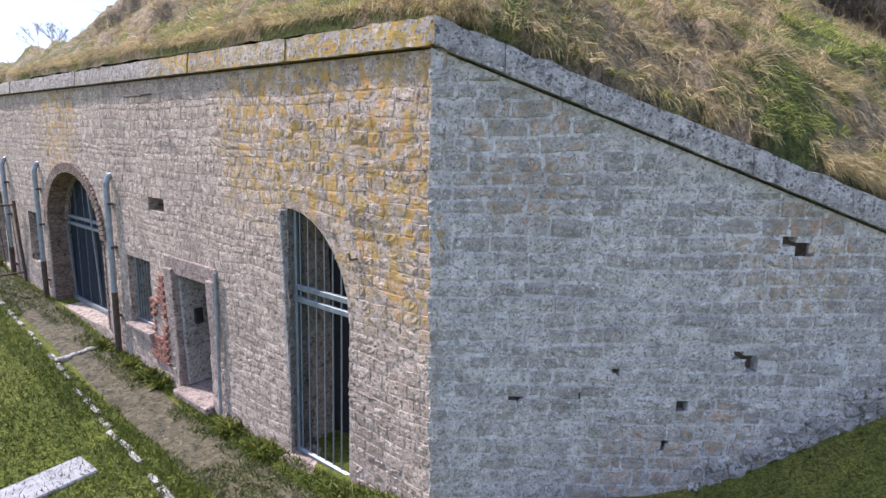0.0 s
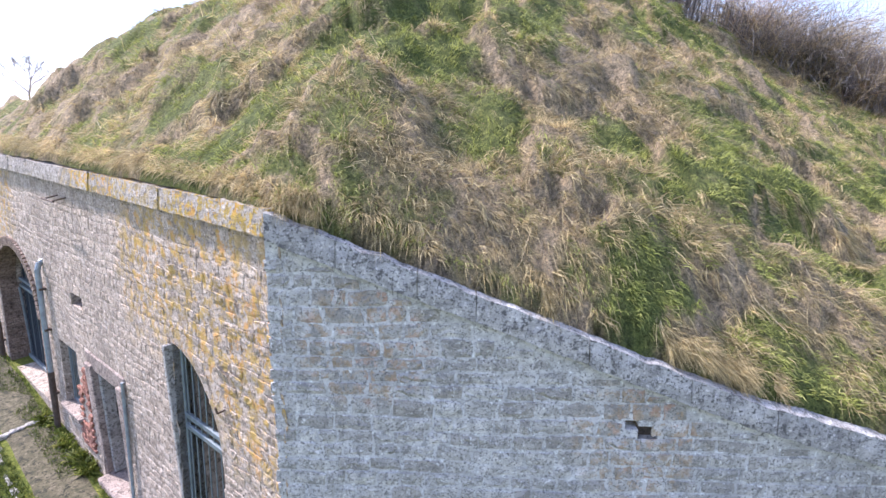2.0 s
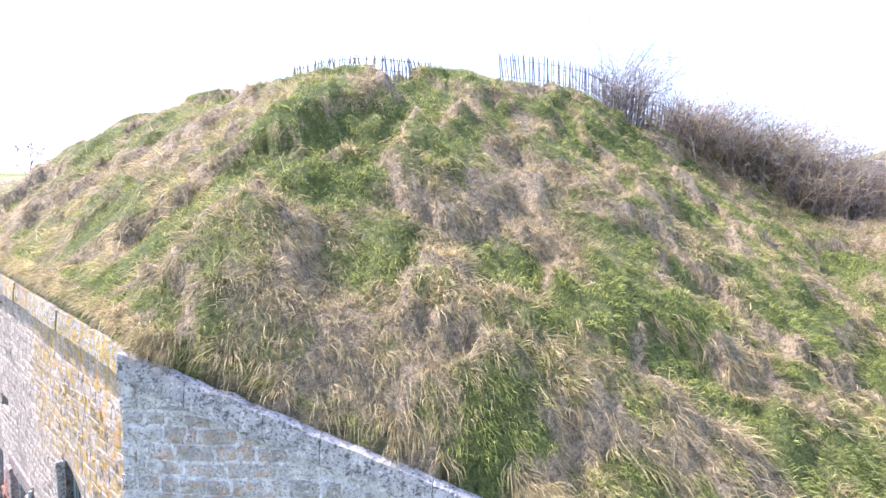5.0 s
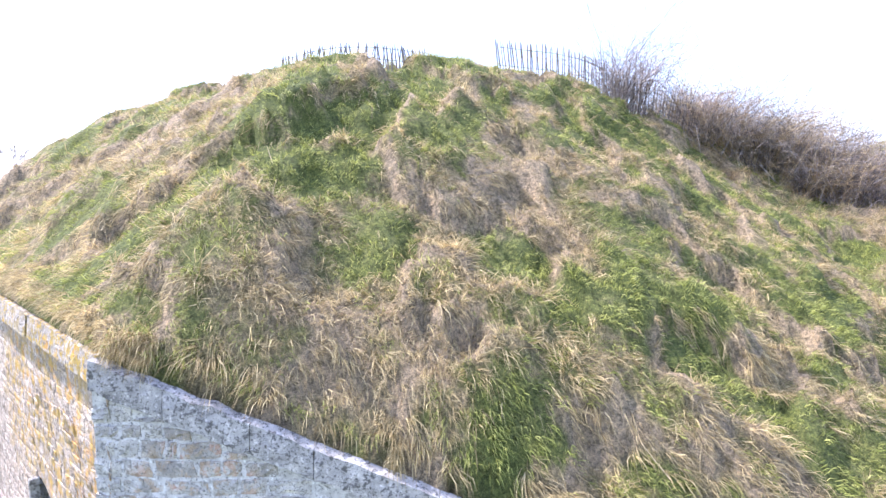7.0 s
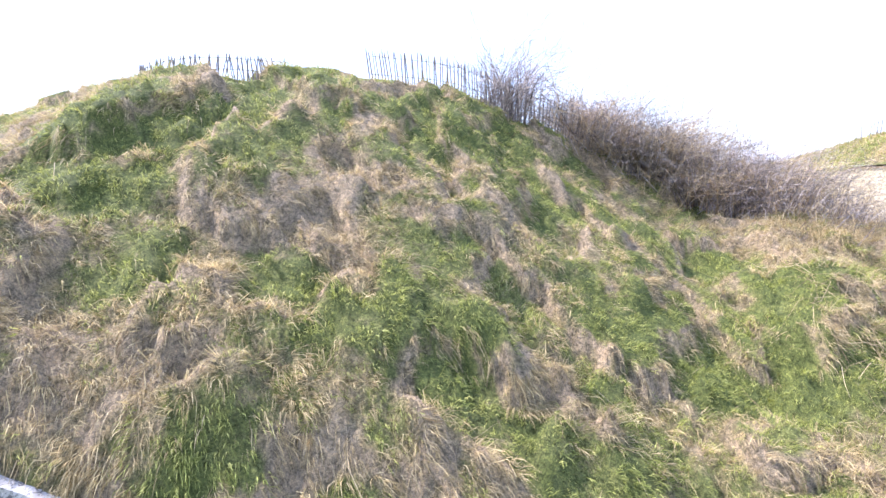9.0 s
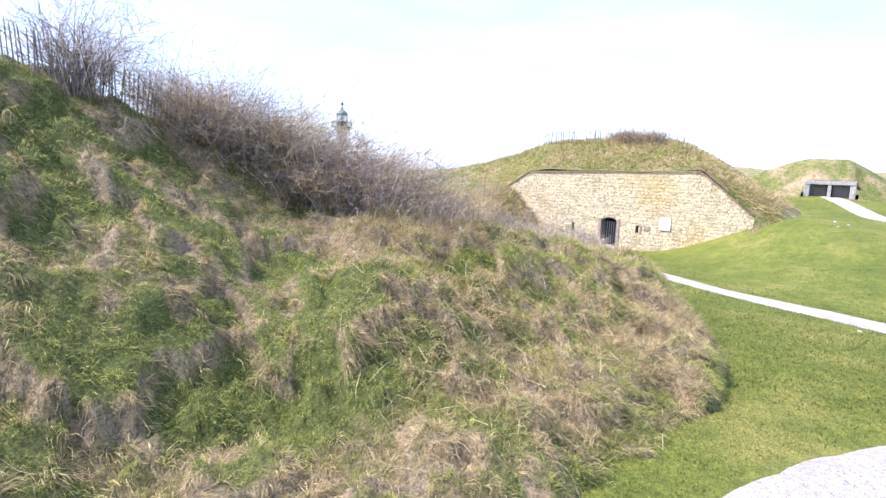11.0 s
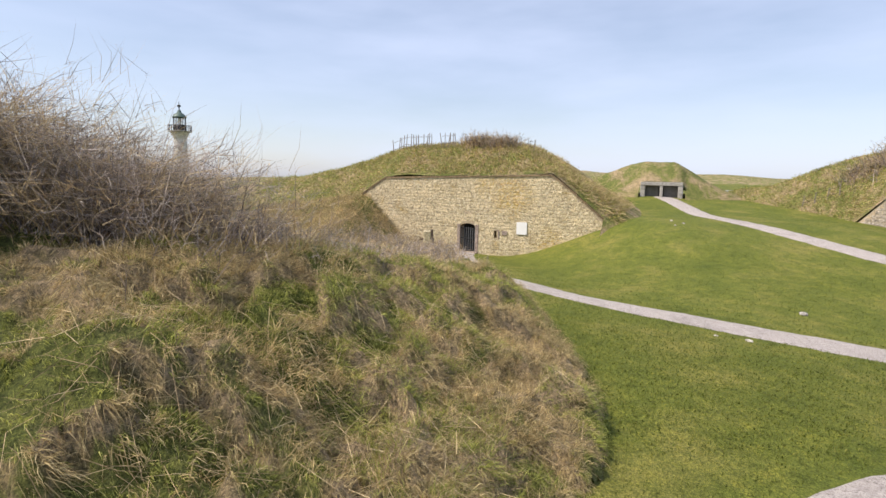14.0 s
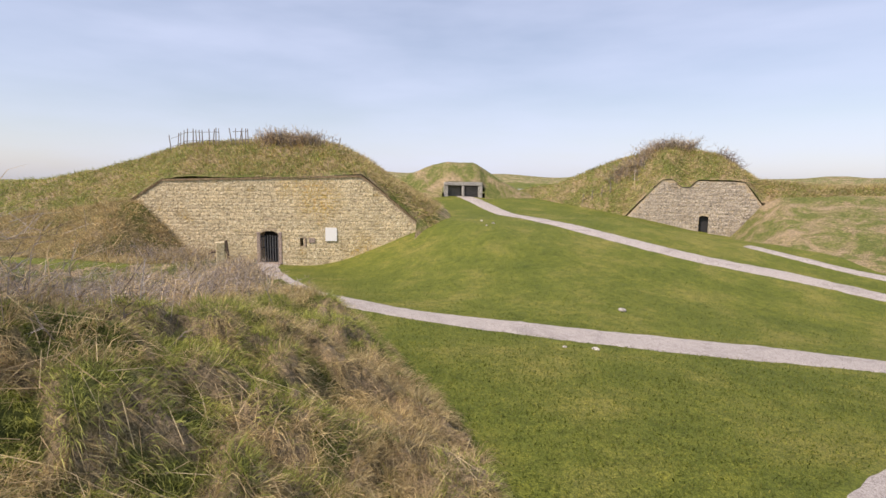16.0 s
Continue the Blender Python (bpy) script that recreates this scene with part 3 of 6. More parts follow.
END_HOLES = [Opening(3.4, 3.53, 3.27, 3.37), Opening(3.53, 3.72, 3.14, 3.31), Opening(3.04, 3.15, 2.1, 2.2), Opening(3.15, 3.3, 1.97, 2.16), Opening(2.52, 2.64, 1.52, 1.66), Opening(2.3, 2.48, 1.1, 1.22), Opening(1.84, 1.92, 1.92, 2.04), Opening(1.36, 1.54, 1.67, 1.74), Opening(0.8, 0.95, 1.62, 1.72), Opening(0.83, 0.9, 3.69, 3.74)]
wall_end = tagged(wall_mesh("wall_end", end_at, 0.0, 8.2, lambda a: -0.6, end_top, END_HOLES, 0.75, END_MORTAR, 0.35),
                  "shaded grey limestone end wall with a falling top", "wall", kind="structure")
SOIL = plain_material("packed_brown_earth", (0.13, 0.1, 0.065), 0.95, 0.0, 0.5, 20.0)
for o in END_HOLES:
    bm = bmesh.new()
    v = [bm.verts.new(end_at(x, z, d)) for d in (0.13, 0.3) for x, z in ((o.a0, o.sill), (o.a1, o.sill), (o.a1, o.head), (o.a0, o.head))]
    for f in ((0, 1, 2, 3), (7, 6, 5, 4), (0, 4, 5, 1), (1, 5, 6, 2), (2, 6, 7, 3), (3, 7, 4, 0)):
        bm.faces.new([v[i] for i in f])
    bmesh.ops.recalc_face_normals(bm, faces=bm.faces[:])
    part("earth_fill", bm, SOIL, wall_end)
# solid black box: the shade of the casemate rooms put into its colour
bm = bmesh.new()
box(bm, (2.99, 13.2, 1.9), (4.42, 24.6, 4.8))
tagged(part("casemate_shade", bm, SHADE_BLACK), "black box standing in for the shade behind the openings", "room", kind="structure")


# coping
def coping(wall, at, a0, a1, top, mat, seed, lengths):
    rnd = random.Random(seed)
    a = a0
    while a < a1 - 0.2:
        w = min(rnd.uniform(*lengths), a1 - a)
        bm = bmesh.new()
        jog = rnd.uniform(-0.012, 0.012)
        v = []
        n = 9
        for k in range(n + 1):
            aa = a + 0.003 + (w - 0.006) * k / n
            chip, nick = 0.03 * noise.noise((aa * 5, seed, 0)), 0.035 * noise.noise((aa * 6, seed, 5))
            for d, z in ((-0.085 + jog + nick * 0.4, -0.255 + 0.5 * nick), (-0.08 + jog + 0.6 * nick, -0.14 + chip), (-0.06 + jog + chip * 0.6, 0.0 + 1.4 * chip), (0.42, 0.03), (0.42, -0.255)):
                v.append(bm.verts.new(at(aa, top(aa) + z, d)))
        for k in range(n):
            for j in range(5):
                i0, i1 = k * 5 + j, k * 5 + (j + 1) % 5
                bm.faces.new((v[i0], v[i1], v[i1 + 5], v[i0 + 5]))
        bm.faces.new(v[:5])
        bm.faces.new(v[-5:])
        bmesh.ops.recalc_face_normals(bm, faces=bm.faces[:])
        part("coping_stone", bm, mat, wall)
        a += w


coping(wall_front, front_at, 0.07, 46.0, lambda a: 5.37, COPING_STONE, 3, (0.9, 1.6))
coping(wall_end, end_at, 0.03, 8.2, lambda a: float(coping_z(a)), COPING_GREY, 4, (0.5, 1.1))


# ---------------------------------------------------------------- the far forts
FORT_O, FORT_DIR = Vector((50.02, -4.26, 0)), Vector((-0.372, -0.928, 0))
FORT_IN = Vector((0.928, -0.372, 0))


def local_sheet(name, origin, dir_a, dir_b, a_vals, b_vals, fn, mat, keep=None):
    ga, gb = np.meshgrid(a_vals, b_vals, indexing="ij")
    z = fn(ga, gb)
    x = origin[0] + dir_a[0] * ga + dir_b[0] * gb
    y = origin[1] + dir_a[1] * ga + dir_b[1] * gb
    nx, ny = ga.shape
    idx = np.arange(nx * ny).reshape(nx, ny)
    q = np.stack([idx[:-1, :-1], idx[1:, :-1], idx[1:, 1:], idx[:-1, 1:]], -1).reshape(-1, 4)
    ok = (z > ground_z(x, y) - 0.6)
    if keep is not None:
        ok &= keep(ga, gb)
    q = q[ok.ravel()[q].all(1)]
    return arrays(name, np.stack([x.ravel(), y.ravel(), z.ravel()], -1).tolist(), q.tolist(), mat, smooth=True)


def fort_at(a, z, d):
    p = FORT_O + FORT_DIR * a + FORT_IN * d
    return Vector((p.x, p.y, z))


def fort_top(a):
    return float(np.interp(a, [-5, -0.4, 13.2, 17.3], [4.5, 7.38, 7.76, 4.4]))


FORT_DOOR = Opening(6.2, 7.45, 1.85, 4.05, 0.3)
FORT_HOLES = [FORT_DOOR, Opening(8.93, 9.15, 3.05, 3.6), Opening(6.55, 7.1, 4.8, 4.95)]
fort_wall = tagged(wall_mesh("wall_fort", fort_at, -4.0, 17.3, lambda a: 0.5, fort_top, FORT_HOLES, 0.8, FORT_MORTAR, 0.5, (-0.4, 13.2)),
                   "pale limestone fort wall with sloping ends", "wall", kind="structure")
# black block behind the fort door, painted as the shade in there
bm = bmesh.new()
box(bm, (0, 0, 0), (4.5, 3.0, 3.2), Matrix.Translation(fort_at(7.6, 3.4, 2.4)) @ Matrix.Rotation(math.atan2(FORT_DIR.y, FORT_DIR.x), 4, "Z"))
tagged(part("fort_shade", bm, SHADE_BLACK), "black box standing in for the shade behind the barred door", "room", kind="structure")


def fort_mound(a, b):
    crest = np.interp(a, [-30, -16, -12, -8.5, -5, -2.7, 0.3, 5.5, 8.7, 10.6, 12.3, 14.3, 16, 17, 20, 30], [5.5, 7.0, 7.3, 8.2, 9.1, 9.65, 10.05, 10.2, 10.1, 9.8, 8.95, 7.5, 6.5, 6.0, 4.4, 1])
    edge = np.interp(a, [-30, -16, -5, -0.4, 13.2, 17.3, 30], [2.5, 4.0, 4.6, 7.43, 7.81, 4.5, -3]) + 0.75 * b + 0.12
    z = soft_min(edge, crest - 0.01 * np.clip(b - 8, 0, None) ** 2, 0.8)
    return z + 0.22 * wave_noise(a, b, 0.5, 21, 4)


fort_bank = tagged(local_sheet("fort_mound", FORT_O, FORT_DIR, FORT_IN, np.arange(-30, 26, 0.3), np.r_[np.arange(-7, -0.25, 0.3), -0.1, 0.08, np.arange(0.3, 22, 0.3)], fort_mound, BANK_TURF,
                               lambda a, b: (b > -0.15) | (a < -2.6) | (a > 16.8)), "grassed earth bank over the pale fort wall", "earth mound", kind="structure")



def side_bank(a, b):
    top = np.interp(a, [-14, -6, -2.6, -1.6, 0.4, 1.6, 3.2], [4.6, 5.6, 6.1, 5.8, 3.7, 2.5, 1.4])
    return top + 0.5 * b + 0.15 * wave_noise(a, b, 0.6, 33, 3)


tagged(local_sheet("fort_side_bank", FORT_O, FORT_DIR, FORT_IN, np.arange(-14, 3.6, 0.25), np.arange(-8, -0.02, 0.25), side_bank, BANK_TURF), "straw-covered earth bank against the fort wall", "earth mound", kind="structure")
F2_O, F2_DIR, F2_IN = Vector((48.0, -40.1, 0)), Vector((-0.714, -0.70, 0)), Vector((0.70, -0.714, 0))


def fort2_at(a, z, d):
    p = F2_O + F2_DIR * a + F2_IN * d
    return Vector((p.x, p.y, z))


def fort2_top(a):
    return float(np.interp(a, [-0.4, 2.5, 3.4, 4.0, 4.7, 5.2, 8.6, 9.9, 10.6], [4.4, 7.85, 7.95, 7.3, 7.25, 7.8, 7.7, 5.9, 5.0]))


F2_DOOR = Opening(5.5, 6.2, 3.5, 4.95, 0.12)
fort2_wall = tagged(wall_mesh("wall_fort_small", fort2_at, -0.4, 10.6, lambda a: 2.0, fort2_top, [F2_DOOR], 0.7, FORT_MORTAR, 0.4, (2.5, 3.4, 4.0, 4.7, 5.2, 8.6)),
                    "crumbling pale stone wall of a small fort", "wall", kind="structure")
# another black block, for the shade behind the small doorway
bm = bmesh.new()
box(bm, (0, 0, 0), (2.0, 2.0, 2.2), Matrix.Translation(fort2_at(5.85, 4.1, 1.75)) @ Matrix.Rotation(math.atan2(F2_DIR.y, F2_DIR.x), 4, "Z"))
tagged(part("small_fort_shade", bm, SHADE_BLACK), "black box standing in for the shade behind the small doorway", "room", kind="structure")


def fort2_mound(a, b):
    crest = np.interp(a, [-22, -8, -6.5, -4.2, -1.3, 1.9, 4.7, 6.6, 8.2, 9.8, 14, 24, 40], [5.4, 7.4, 8.0, 9.1, 10.25, 10.6, 10.4, 9.9, 8.7, 7.6, 7.3, 7.1, 6.9])
    edge = np.interp(a, [-20, -0.4, 2.5, 3.4, 4.0, 4.7, 5.2, 8.6, 9.9, 12, 40], [-1, 4.7, 7.9, 8.0, 7.3, 7.25, 7.85, 7.75, 6.0, 6.2, 6.0]) + 0.85 * b + 0.1
    return soft_min(edge, crest - 0.02 * np.clip(b - 7, 0, None) ** 2, 0.8) + 0.2 * wave_noise(a, b, 0.5, 31, 4)


fort2_bank = tagged(local_sheet("small_fort_mound", F2_O, F2_DIR, F2_IN, np.arange(-22, 40, 0.3), np.r_[np.arange(-9, -0.25, 0.3), -0.1, 0.08, np.arange(0.3, 20, 0.3)], fort2_mound, BANK_TURF,
                                lambda a, b: (b > -0.15) | (a < -0.3) | (a > 10.4)), "grassed bank over the small fort", "earth mound", kind="structure")

def small_side_bank(a, b):
    top = np.interp(a, [7.0, 7.65, 9.9, 11, 20, 40], [2.4, 3.25, 5.95, 6.7, 6.9, 6.8])
    return top + np.interp(a, [7, 10, 16], [0.25, 0.4, 0.3]) * b + 0.15 * wave_noise(a, b, 0.6, 37, 3)


tagged(local_sheet("small_fort_side_bank", F2_O, F2_DIR, F2_IN, np.arange(6.8, 40, 0.3), np.arange(-14, -0.02, 0.3), small_side_bank, BANK_TURF), "rough grass bank against the small fort wall", "earth mound", kind="structure")
BK_O, BK_DIR, BK_IN = Vector((60.4, -27.9, 0)), Vector((-0.37, -0.93, 0)), Vector((0.93, -0.37, 0))


def bunker_mound(a, b):
    crest = np.interp(a, [-12, -8, -4.4, -1.6, 0, 2.7, 4.2, 5.5, 7, 12], [5.5, 6.9, 8.1, 9.3, 9.6, 9.55, 8.7, 7.8, 6.9, 5.0])
    edge = np.interp(a, [-14, -0.4, 0, 3.3, 3.7, 14], [3.5, 6.9, 7.6, 7.6, 6.9, 2.5]) + 0.9 * b + 0.1
    return soft_min(edge, crest - 0.03 * np.clip(b - 5, 0, None) ** 2, 0.6) + 0.15 * wave_noise(a, b, 0.5, 41, 4)


tagged(local_sheet("shelter_mound", BK_O, BK_DIR, BK_IN, np.arange(-13, 14, 0.3), np.r_[np.arange(-6, -0.25, 0.3), -0.1, 0.08, np.arange(0.3, 14, 0.3)], bunker_mound, BANK_TURF,
                   lambda a, b: (b > -0.15) | (a < -0.3) | (a > 3.6)), "grassed bank over the concrete shelter", "earth mound", kind="structure")


# ---------------------------------------------------------------- masonry
def stone_template(seed):
    """A rough-faced block in the unit square, 1 deep in front of its bed: corners off square, face flat but pocked, arrises worn."""
    rnd = random.Random(seed)
    j = lambda k: rnd.uniform(-k, k)
    nx, nz = 6, 4
    skew = [j(0.1) for _ in range(4)]
    v, f = [], []
    for k in range(nz):
        for i in range(nx):
            rim = i in (0, nx - 1) or k in (0, nz - 1)
            x, z = i / (nx - 1), k / (nz - 1)
            x, z = x + (skew[0] * (1 - x) + skew[1] * x) * (z - 0.5) * 0.6, z + (skew[2] * (1 - z) + skew[3] * z) * (x - 0.5)
            x, z = x + (0.02 if i == 0 else -0.02 if i == nx - 1 else 0) + j(0.035), z + (0.03 if k == 0 else -0.03 if k == nz - 1 else 0) + j(0.05)
            deep = -0.55 + j(0.35) if rim else -0.95 + j(0.45)
            if rnd.random() < 0.14:
                deep += 0.7
            v.append((x, deep, z))
    for k in range(nz - 1):
        for i in range(nx - 1):
            a = k * nx + i
            f.append((a, a + 1, a + nx + 1, a + nx))
    ring = [i for i in range(nx)] + [k * nx + nx - 1 for k in range(1, nz)] + [(nz - 1) * nx + i for i in range(nx - 2, -1, -1)] + [k * nx for k in range(nz - 2, 0, -1)]
    b = len(v)
    for i in ring:
        v.append((min(1.02, max(-0.02, v[i][0] * 1.06 - 0.03)), 0.4, min(1.02, max(-0.02, v[i][2] * 1.08 - 0.04))))
    for q in range(len(ring)):
        w = (q + 1) % len(ring)
        f.append((ring[q], b + q, b + w, ring[w]))
    return v, f


TEMPLATES = [stone_template(100 + k) for k in range(24)]


def lay_stones(wall, at, a0, a1, z_lo, z_hi, openings, course, lengths, mat, single, seed, proud=0.02, joint=0.012, piece="stone", bare=(), wobble=0.035):
    """Courses of stones on the face of a wall: those that single() picks are objects of their own, the rest are joined."""
    rnd = random.Random(seed)
    shared = []
    for k, (v, f) in enumerate(TEMPLATES):
        me = bpy.data.meshes.new(piece)
        me.from_pydata(v, [], f)
        me.materials.append(mat)
        me.update()
        shared.append(me)
    verts, faces, count = [], [], 0
    z = min(z_lo(a0), z_lo(a1))
    top = max(z_hi(a0), z_hi(a1), z_hi((a0 + a1) / 2))
    while z < top - 0.04:
        h = rnd.uniform(*course)
        a = a0 - rnd.uniform(0, lengths[0])
        while a < a1:
            w = rnd.uniform(*lengths) if rnd.random() > 0.12 else rnd.uniform(*lengths) * 0.55
            lo, hi = max(a, a0), min(a + w, a1)
            a += w
            for o in openings:
                if z + h > o.sill and z < o.top(min(max((lo + hi) / 2, o.a0), o.a1)):
                    if lo < o.a0 < hi:
                        hi = o.a0
                    elif lo < o.a1 < hi:
                        lo = o.a1
            if hi - lo < 0.05:
                continue
            m = (lo + hi) / 2
            corners = [(x, y) for x in (lo + 0.02, m, hi - 0.02) for y in (z + 0.02, z + h - 0.02)]
            if any(o.holds(x, y) for o in openings for x, y in corners) or any(math.hypot(m - bx, (z + h / 2 - bz)) < br for bx, bz, br in bare):
                continue
            zt = min(z_hi(lo), z_hi(hi), z + h)
            if min(z_hi(lo), z_hi(hi)) - z < h - 0.001:
                zt -= 0.02
            if zt - z < 0.05 or z + h < min(z_lo(lo), z_lo(hi)):
                continue
            sag = [wobble * noise.noise((x * 1.1, y * 2.3, seed)) for x, y in ((lo, z), (hi, z), (lo, zt))]
            slip = [wobble * noise.noise((x * 1.7, y * 2.9, seed + 9)) for x, y in ((lo, z), (hi, z), (lo, zt))]
            o3 = at(lo + joint / 2 + slip[0], z + joint / 2 + sag[0], 0)
            ex = at(hi - joint / 2 + slip[1], z + joint / 2 + sag[1], 0) - o3
            ez = at(lo + joint / 2 + slip[2], zt - joint / 2 + sag[2], 0) - o3
            en = ex.cross(ez).normalized()
            if en.dot(at(lo, z, 1) - at(lo, z, 0)) < 0:
                en = -en
            dep = en * (proud * rnd.uniform(0.45, 1.5))
            k = rnd.randrange(len(TEMPLATES))
            if single(m, z) and count < 300:
                ob = new(piece, shared[k])
                ob.parent = wall
                ob.matrix_basis = Matrix(((ex.x, dep.x, ez.x, o3.x), (ex.y, dep.y, ez.y, o3.y), (ex.z, dep.z, ez.z, o3.z), (0, 0, 0, 1)))
                count += 1
            else:
                b = len(verts)
                for x, y, q in TEMPLATES[k][0]:
                    verts.append(o3 + ex * x + dep * y + ez * q)
                faces += [tuple(b + i for i in f) for f in TEMPLATES[k][1]]
        z += h
    if verts:
        ob = arrays(piece + "work", [tuple(v) for v in verts], faces, mat, wall)
        tagged(ob, kind="stuff")


PITS = [(3.6, 3.25, 0.1), (3.38, 3.38, 0.08), (3.23, 2.09, 0.15), (3.42, 2.02, 0.1), (2.58, 1.59, 0.07), (2.4, 1.16, 0.09), (1.88, 1.98, 0.06), (1.45, 1.7, 0.07), (0.87, 1.67, 0.08), (2.2, 1.35, 0.06), (4.05, 2.2, 0.07), (0.4, 4.64, 0.07)]


def lay_walls():
    lay_stones(wall_front, front_at, -0.02, 16.0, lambda a: 0.0, lambda a: 5.08, FRONT_OPENINGS, (0.1, 0.17), (0.14, 0.34), FRONT_STONE, lambda a, z: a < 2.6, 11, 0.006, 0.016, wobble=0.075)
    lay_stones(wall_front, front_at, 16.0, 46.0, lambda a: 0.0, lambda a: 5.08, FRONT_OPENINGS, (0.17, 0.23), (0.25, 0.5), FRONT_STONE, lambda a, z: False, 12, 0.01, 0.014)
    lay_stones(wall_end, end_at, -0.03, 8.0, lambda a: 0.25, end_top, [], (0.13, 0.185), (0.18, 0.42), END_STONE, lambda a, z: 0.0 < a < 4.2 and z > 0.8, 13, 0.012, 0.024, bare=PITS, wobble=0.045)
    foot = lambda a: float(ground_z(0.608 * a - 0.1, -0.794 * a - 0.08)) - 0.06
    lay_stones(wall_end, end_at, 2.7, 6.2, foot, lambda a: foot(a) + 0.32 + 0.3 * smooth01(2.7, 4.5, a) + 0.1 * noise.noise((a * 2, 0, 3)), [], (0.15, 0.22), (0.2, 0.4), FOOT_STONE, lambda a, z: False, 16, 0.06, 0.035, wobble=0.03)
    lay_stones(fort_wall, fort_at, -4.0, 17.3, lambda a: 1.2, fort_top, FORT_HOLES, (0.2, 0.3), (0.3, 0.65), FORT_STONE, lambda a, z: 4 < a < 12 and z < 6, 14, 0.02)
    lay_stones(fort2_wall, fort2_at, -0.4, 10.6, lambda a: 2.4, fort2_top, [F2_DOOR], (0.24, 0.34), (0.35, 0.7), FORT2_STONE, lambda a, z: False, 15, 0.03)


# ---------------------------------------------------------------- things at the casemate front
def frame_point(y, z, d=0.22):
    return front_at(y, z, d)


def arch_line(o, n=18):
    return [(y, o.top(y)) for y in np.linspace(o.a0 + 0.02, o.a1 - 0.02, n)]


def barred_gate(o, bars, depth, mat, rail_z, name, label, category):
    g = base(name, label, category, at=(0, 0, 0))
    bm = bmesh.new()
    line = [(o.a0 + 0.03, o.sill + 0.03)] + [(y, z - 0.03) for y, z in arch_line(o)] + [(o.a1 - 0.03, o.sill + 0.03)]
    for (y0, z0), (y1, z1) in zip(line, line[1:]):
        rod(bm, frame_point(y0, z0, depth), frame_point(y1, z1, depth), 0.028, n=6)
    rod(bm, frame_point(o.a0, o.sill + 0.06, depth), frame_point(o.a1, o.sill + 0.06, depth), 0.035, n=6)
    part("gate_frame", bm, mat, g)
    for z in rail_z:
        bm = bmesh.new()
        a, b = frame_point(o.a0 + 0.02, z, depth), frame_point(o.a1 - 0.02, z, depth)
        box(bm, (a + b) / 2, (0.05, (b - a).length, 0.075), bevel=0.008)
        part("rail", bm, mat, g)
    for k in range(bars):
        y = o.a0 + (o.a1 - o.a0) * (k + 0.7) / (bars + 0.4)
        bm = bmesh.new()
        a, b = frame_point(y, o.sill + 0.05, depth), frame_point(y, o.top(y) - 0.03, depth)
        rod(bm, a, b, 0.011, n=6)
        part("bar", bm, mat, g)
    return g


near_gate = barred_gate(GATE, 7, 0.11, STEEL, (2.22, 2.38), "barred_gate", "galvanised barred gate in a half-arched opening", "gate")
bm = bmesh.new()
box(bm, front_at(2.455, 1.73, 0.14), (0.34, 0.07, 3.3), bevel=0.01)
part("jamb", bm, CONCRETE, near_gate, "smooth grey cement jamb")
bm = bmesh.new()
box(bm, front_at(1.85, 0.02, 0.1), (0.5, 1.3, 0.12), bevel=0.02)
tagged(part("doorstep", bm, DRESSED), "worn stone doorstep below the gate", "doorstep")

# stone doorway
doorway = base("stone_doorway", "dressed stone door surround with an open dark doorway", "doorway")
for name, y, z, sy, sz in (("jamb", 4.26, 1.1, 0.22, 2.1), ("jamb", 5.56, 1.1, 0.28, 2.1), ("lintel", 4.92, 2.2, 1.6, 0.3)):
    bm = bmesh.new()
    box(bm, front_at(y, z, 0.145), (0.34, sy, sz - 0.01), bevel=0.015)
    part(name, bm, DRESSED, doorway)
bm = bmesh.new()
box(bm, front_at(5.37, 1.08, 0.52), (0.9, 0.08, 1.92), bevel=0.015)
part("reveal", bm, CONCRETE, doorway, "smooth grey plastered reveal")
bm = bmesh.new()
box(bm, front_at(4.9, 0.05, 0.16), (0.6, 1.06, 0.14), bevel=0.02)
part("threshold", bm, DRESSED, doorway)
bm = bmesh.new()
rod(bm, front_at(4.1, 0.1, -0.05), front_at(4.1, 2.3, -0.05), 0.025, n=8)
tagged(part("cable_conduit", bm, PIPE_ZINC), "grey conduit pipe beside the doorway", "pipe")
bm = bmesh.new()
box(bm, front_at(5.3, 1.3, 0.3), (0.14, 0.06, 0.26), bevel=0.012)
tagged(part("switch_box", bm, DARK_IRON), "small dark switch box on the door reveal", "switch box")

# barred window
win = base("barred_window", "small barred window with a pale steel frame", "window")
bm = bmesh.new()
for y0, z0, y1, z1 in ((6.3, 0.89, 7.16, 0.89), (6.3, 2.08, 7.16, 2.08), (6.31, 0.89, 6.31, 2.08), (7.15, 0.89, 7.15, 2.08)):
    rod(bm, front_at(y0, z0, 0.14), front_at(y1, z1, 0.14), 0.026, n=6)
part("window_frame", bm, STEEL, win)
for k in range(7):
    bm = bmesh.new()
    rod(bm, front_at(6.4 + 0.11 * k, 0.9, 0.14), front_at(6.4 + 0.11 * k, 2.07, 0.14), 0.01, n=6)
    part("bar", bm, STEEL, win)
bm = bmesh.new()
box(bm, front_at(6.73, 0.83, 0.05), (0.3, 1.0, 0.07), bevel=0.012)
part("window_sill", bm, DRESSED, win)


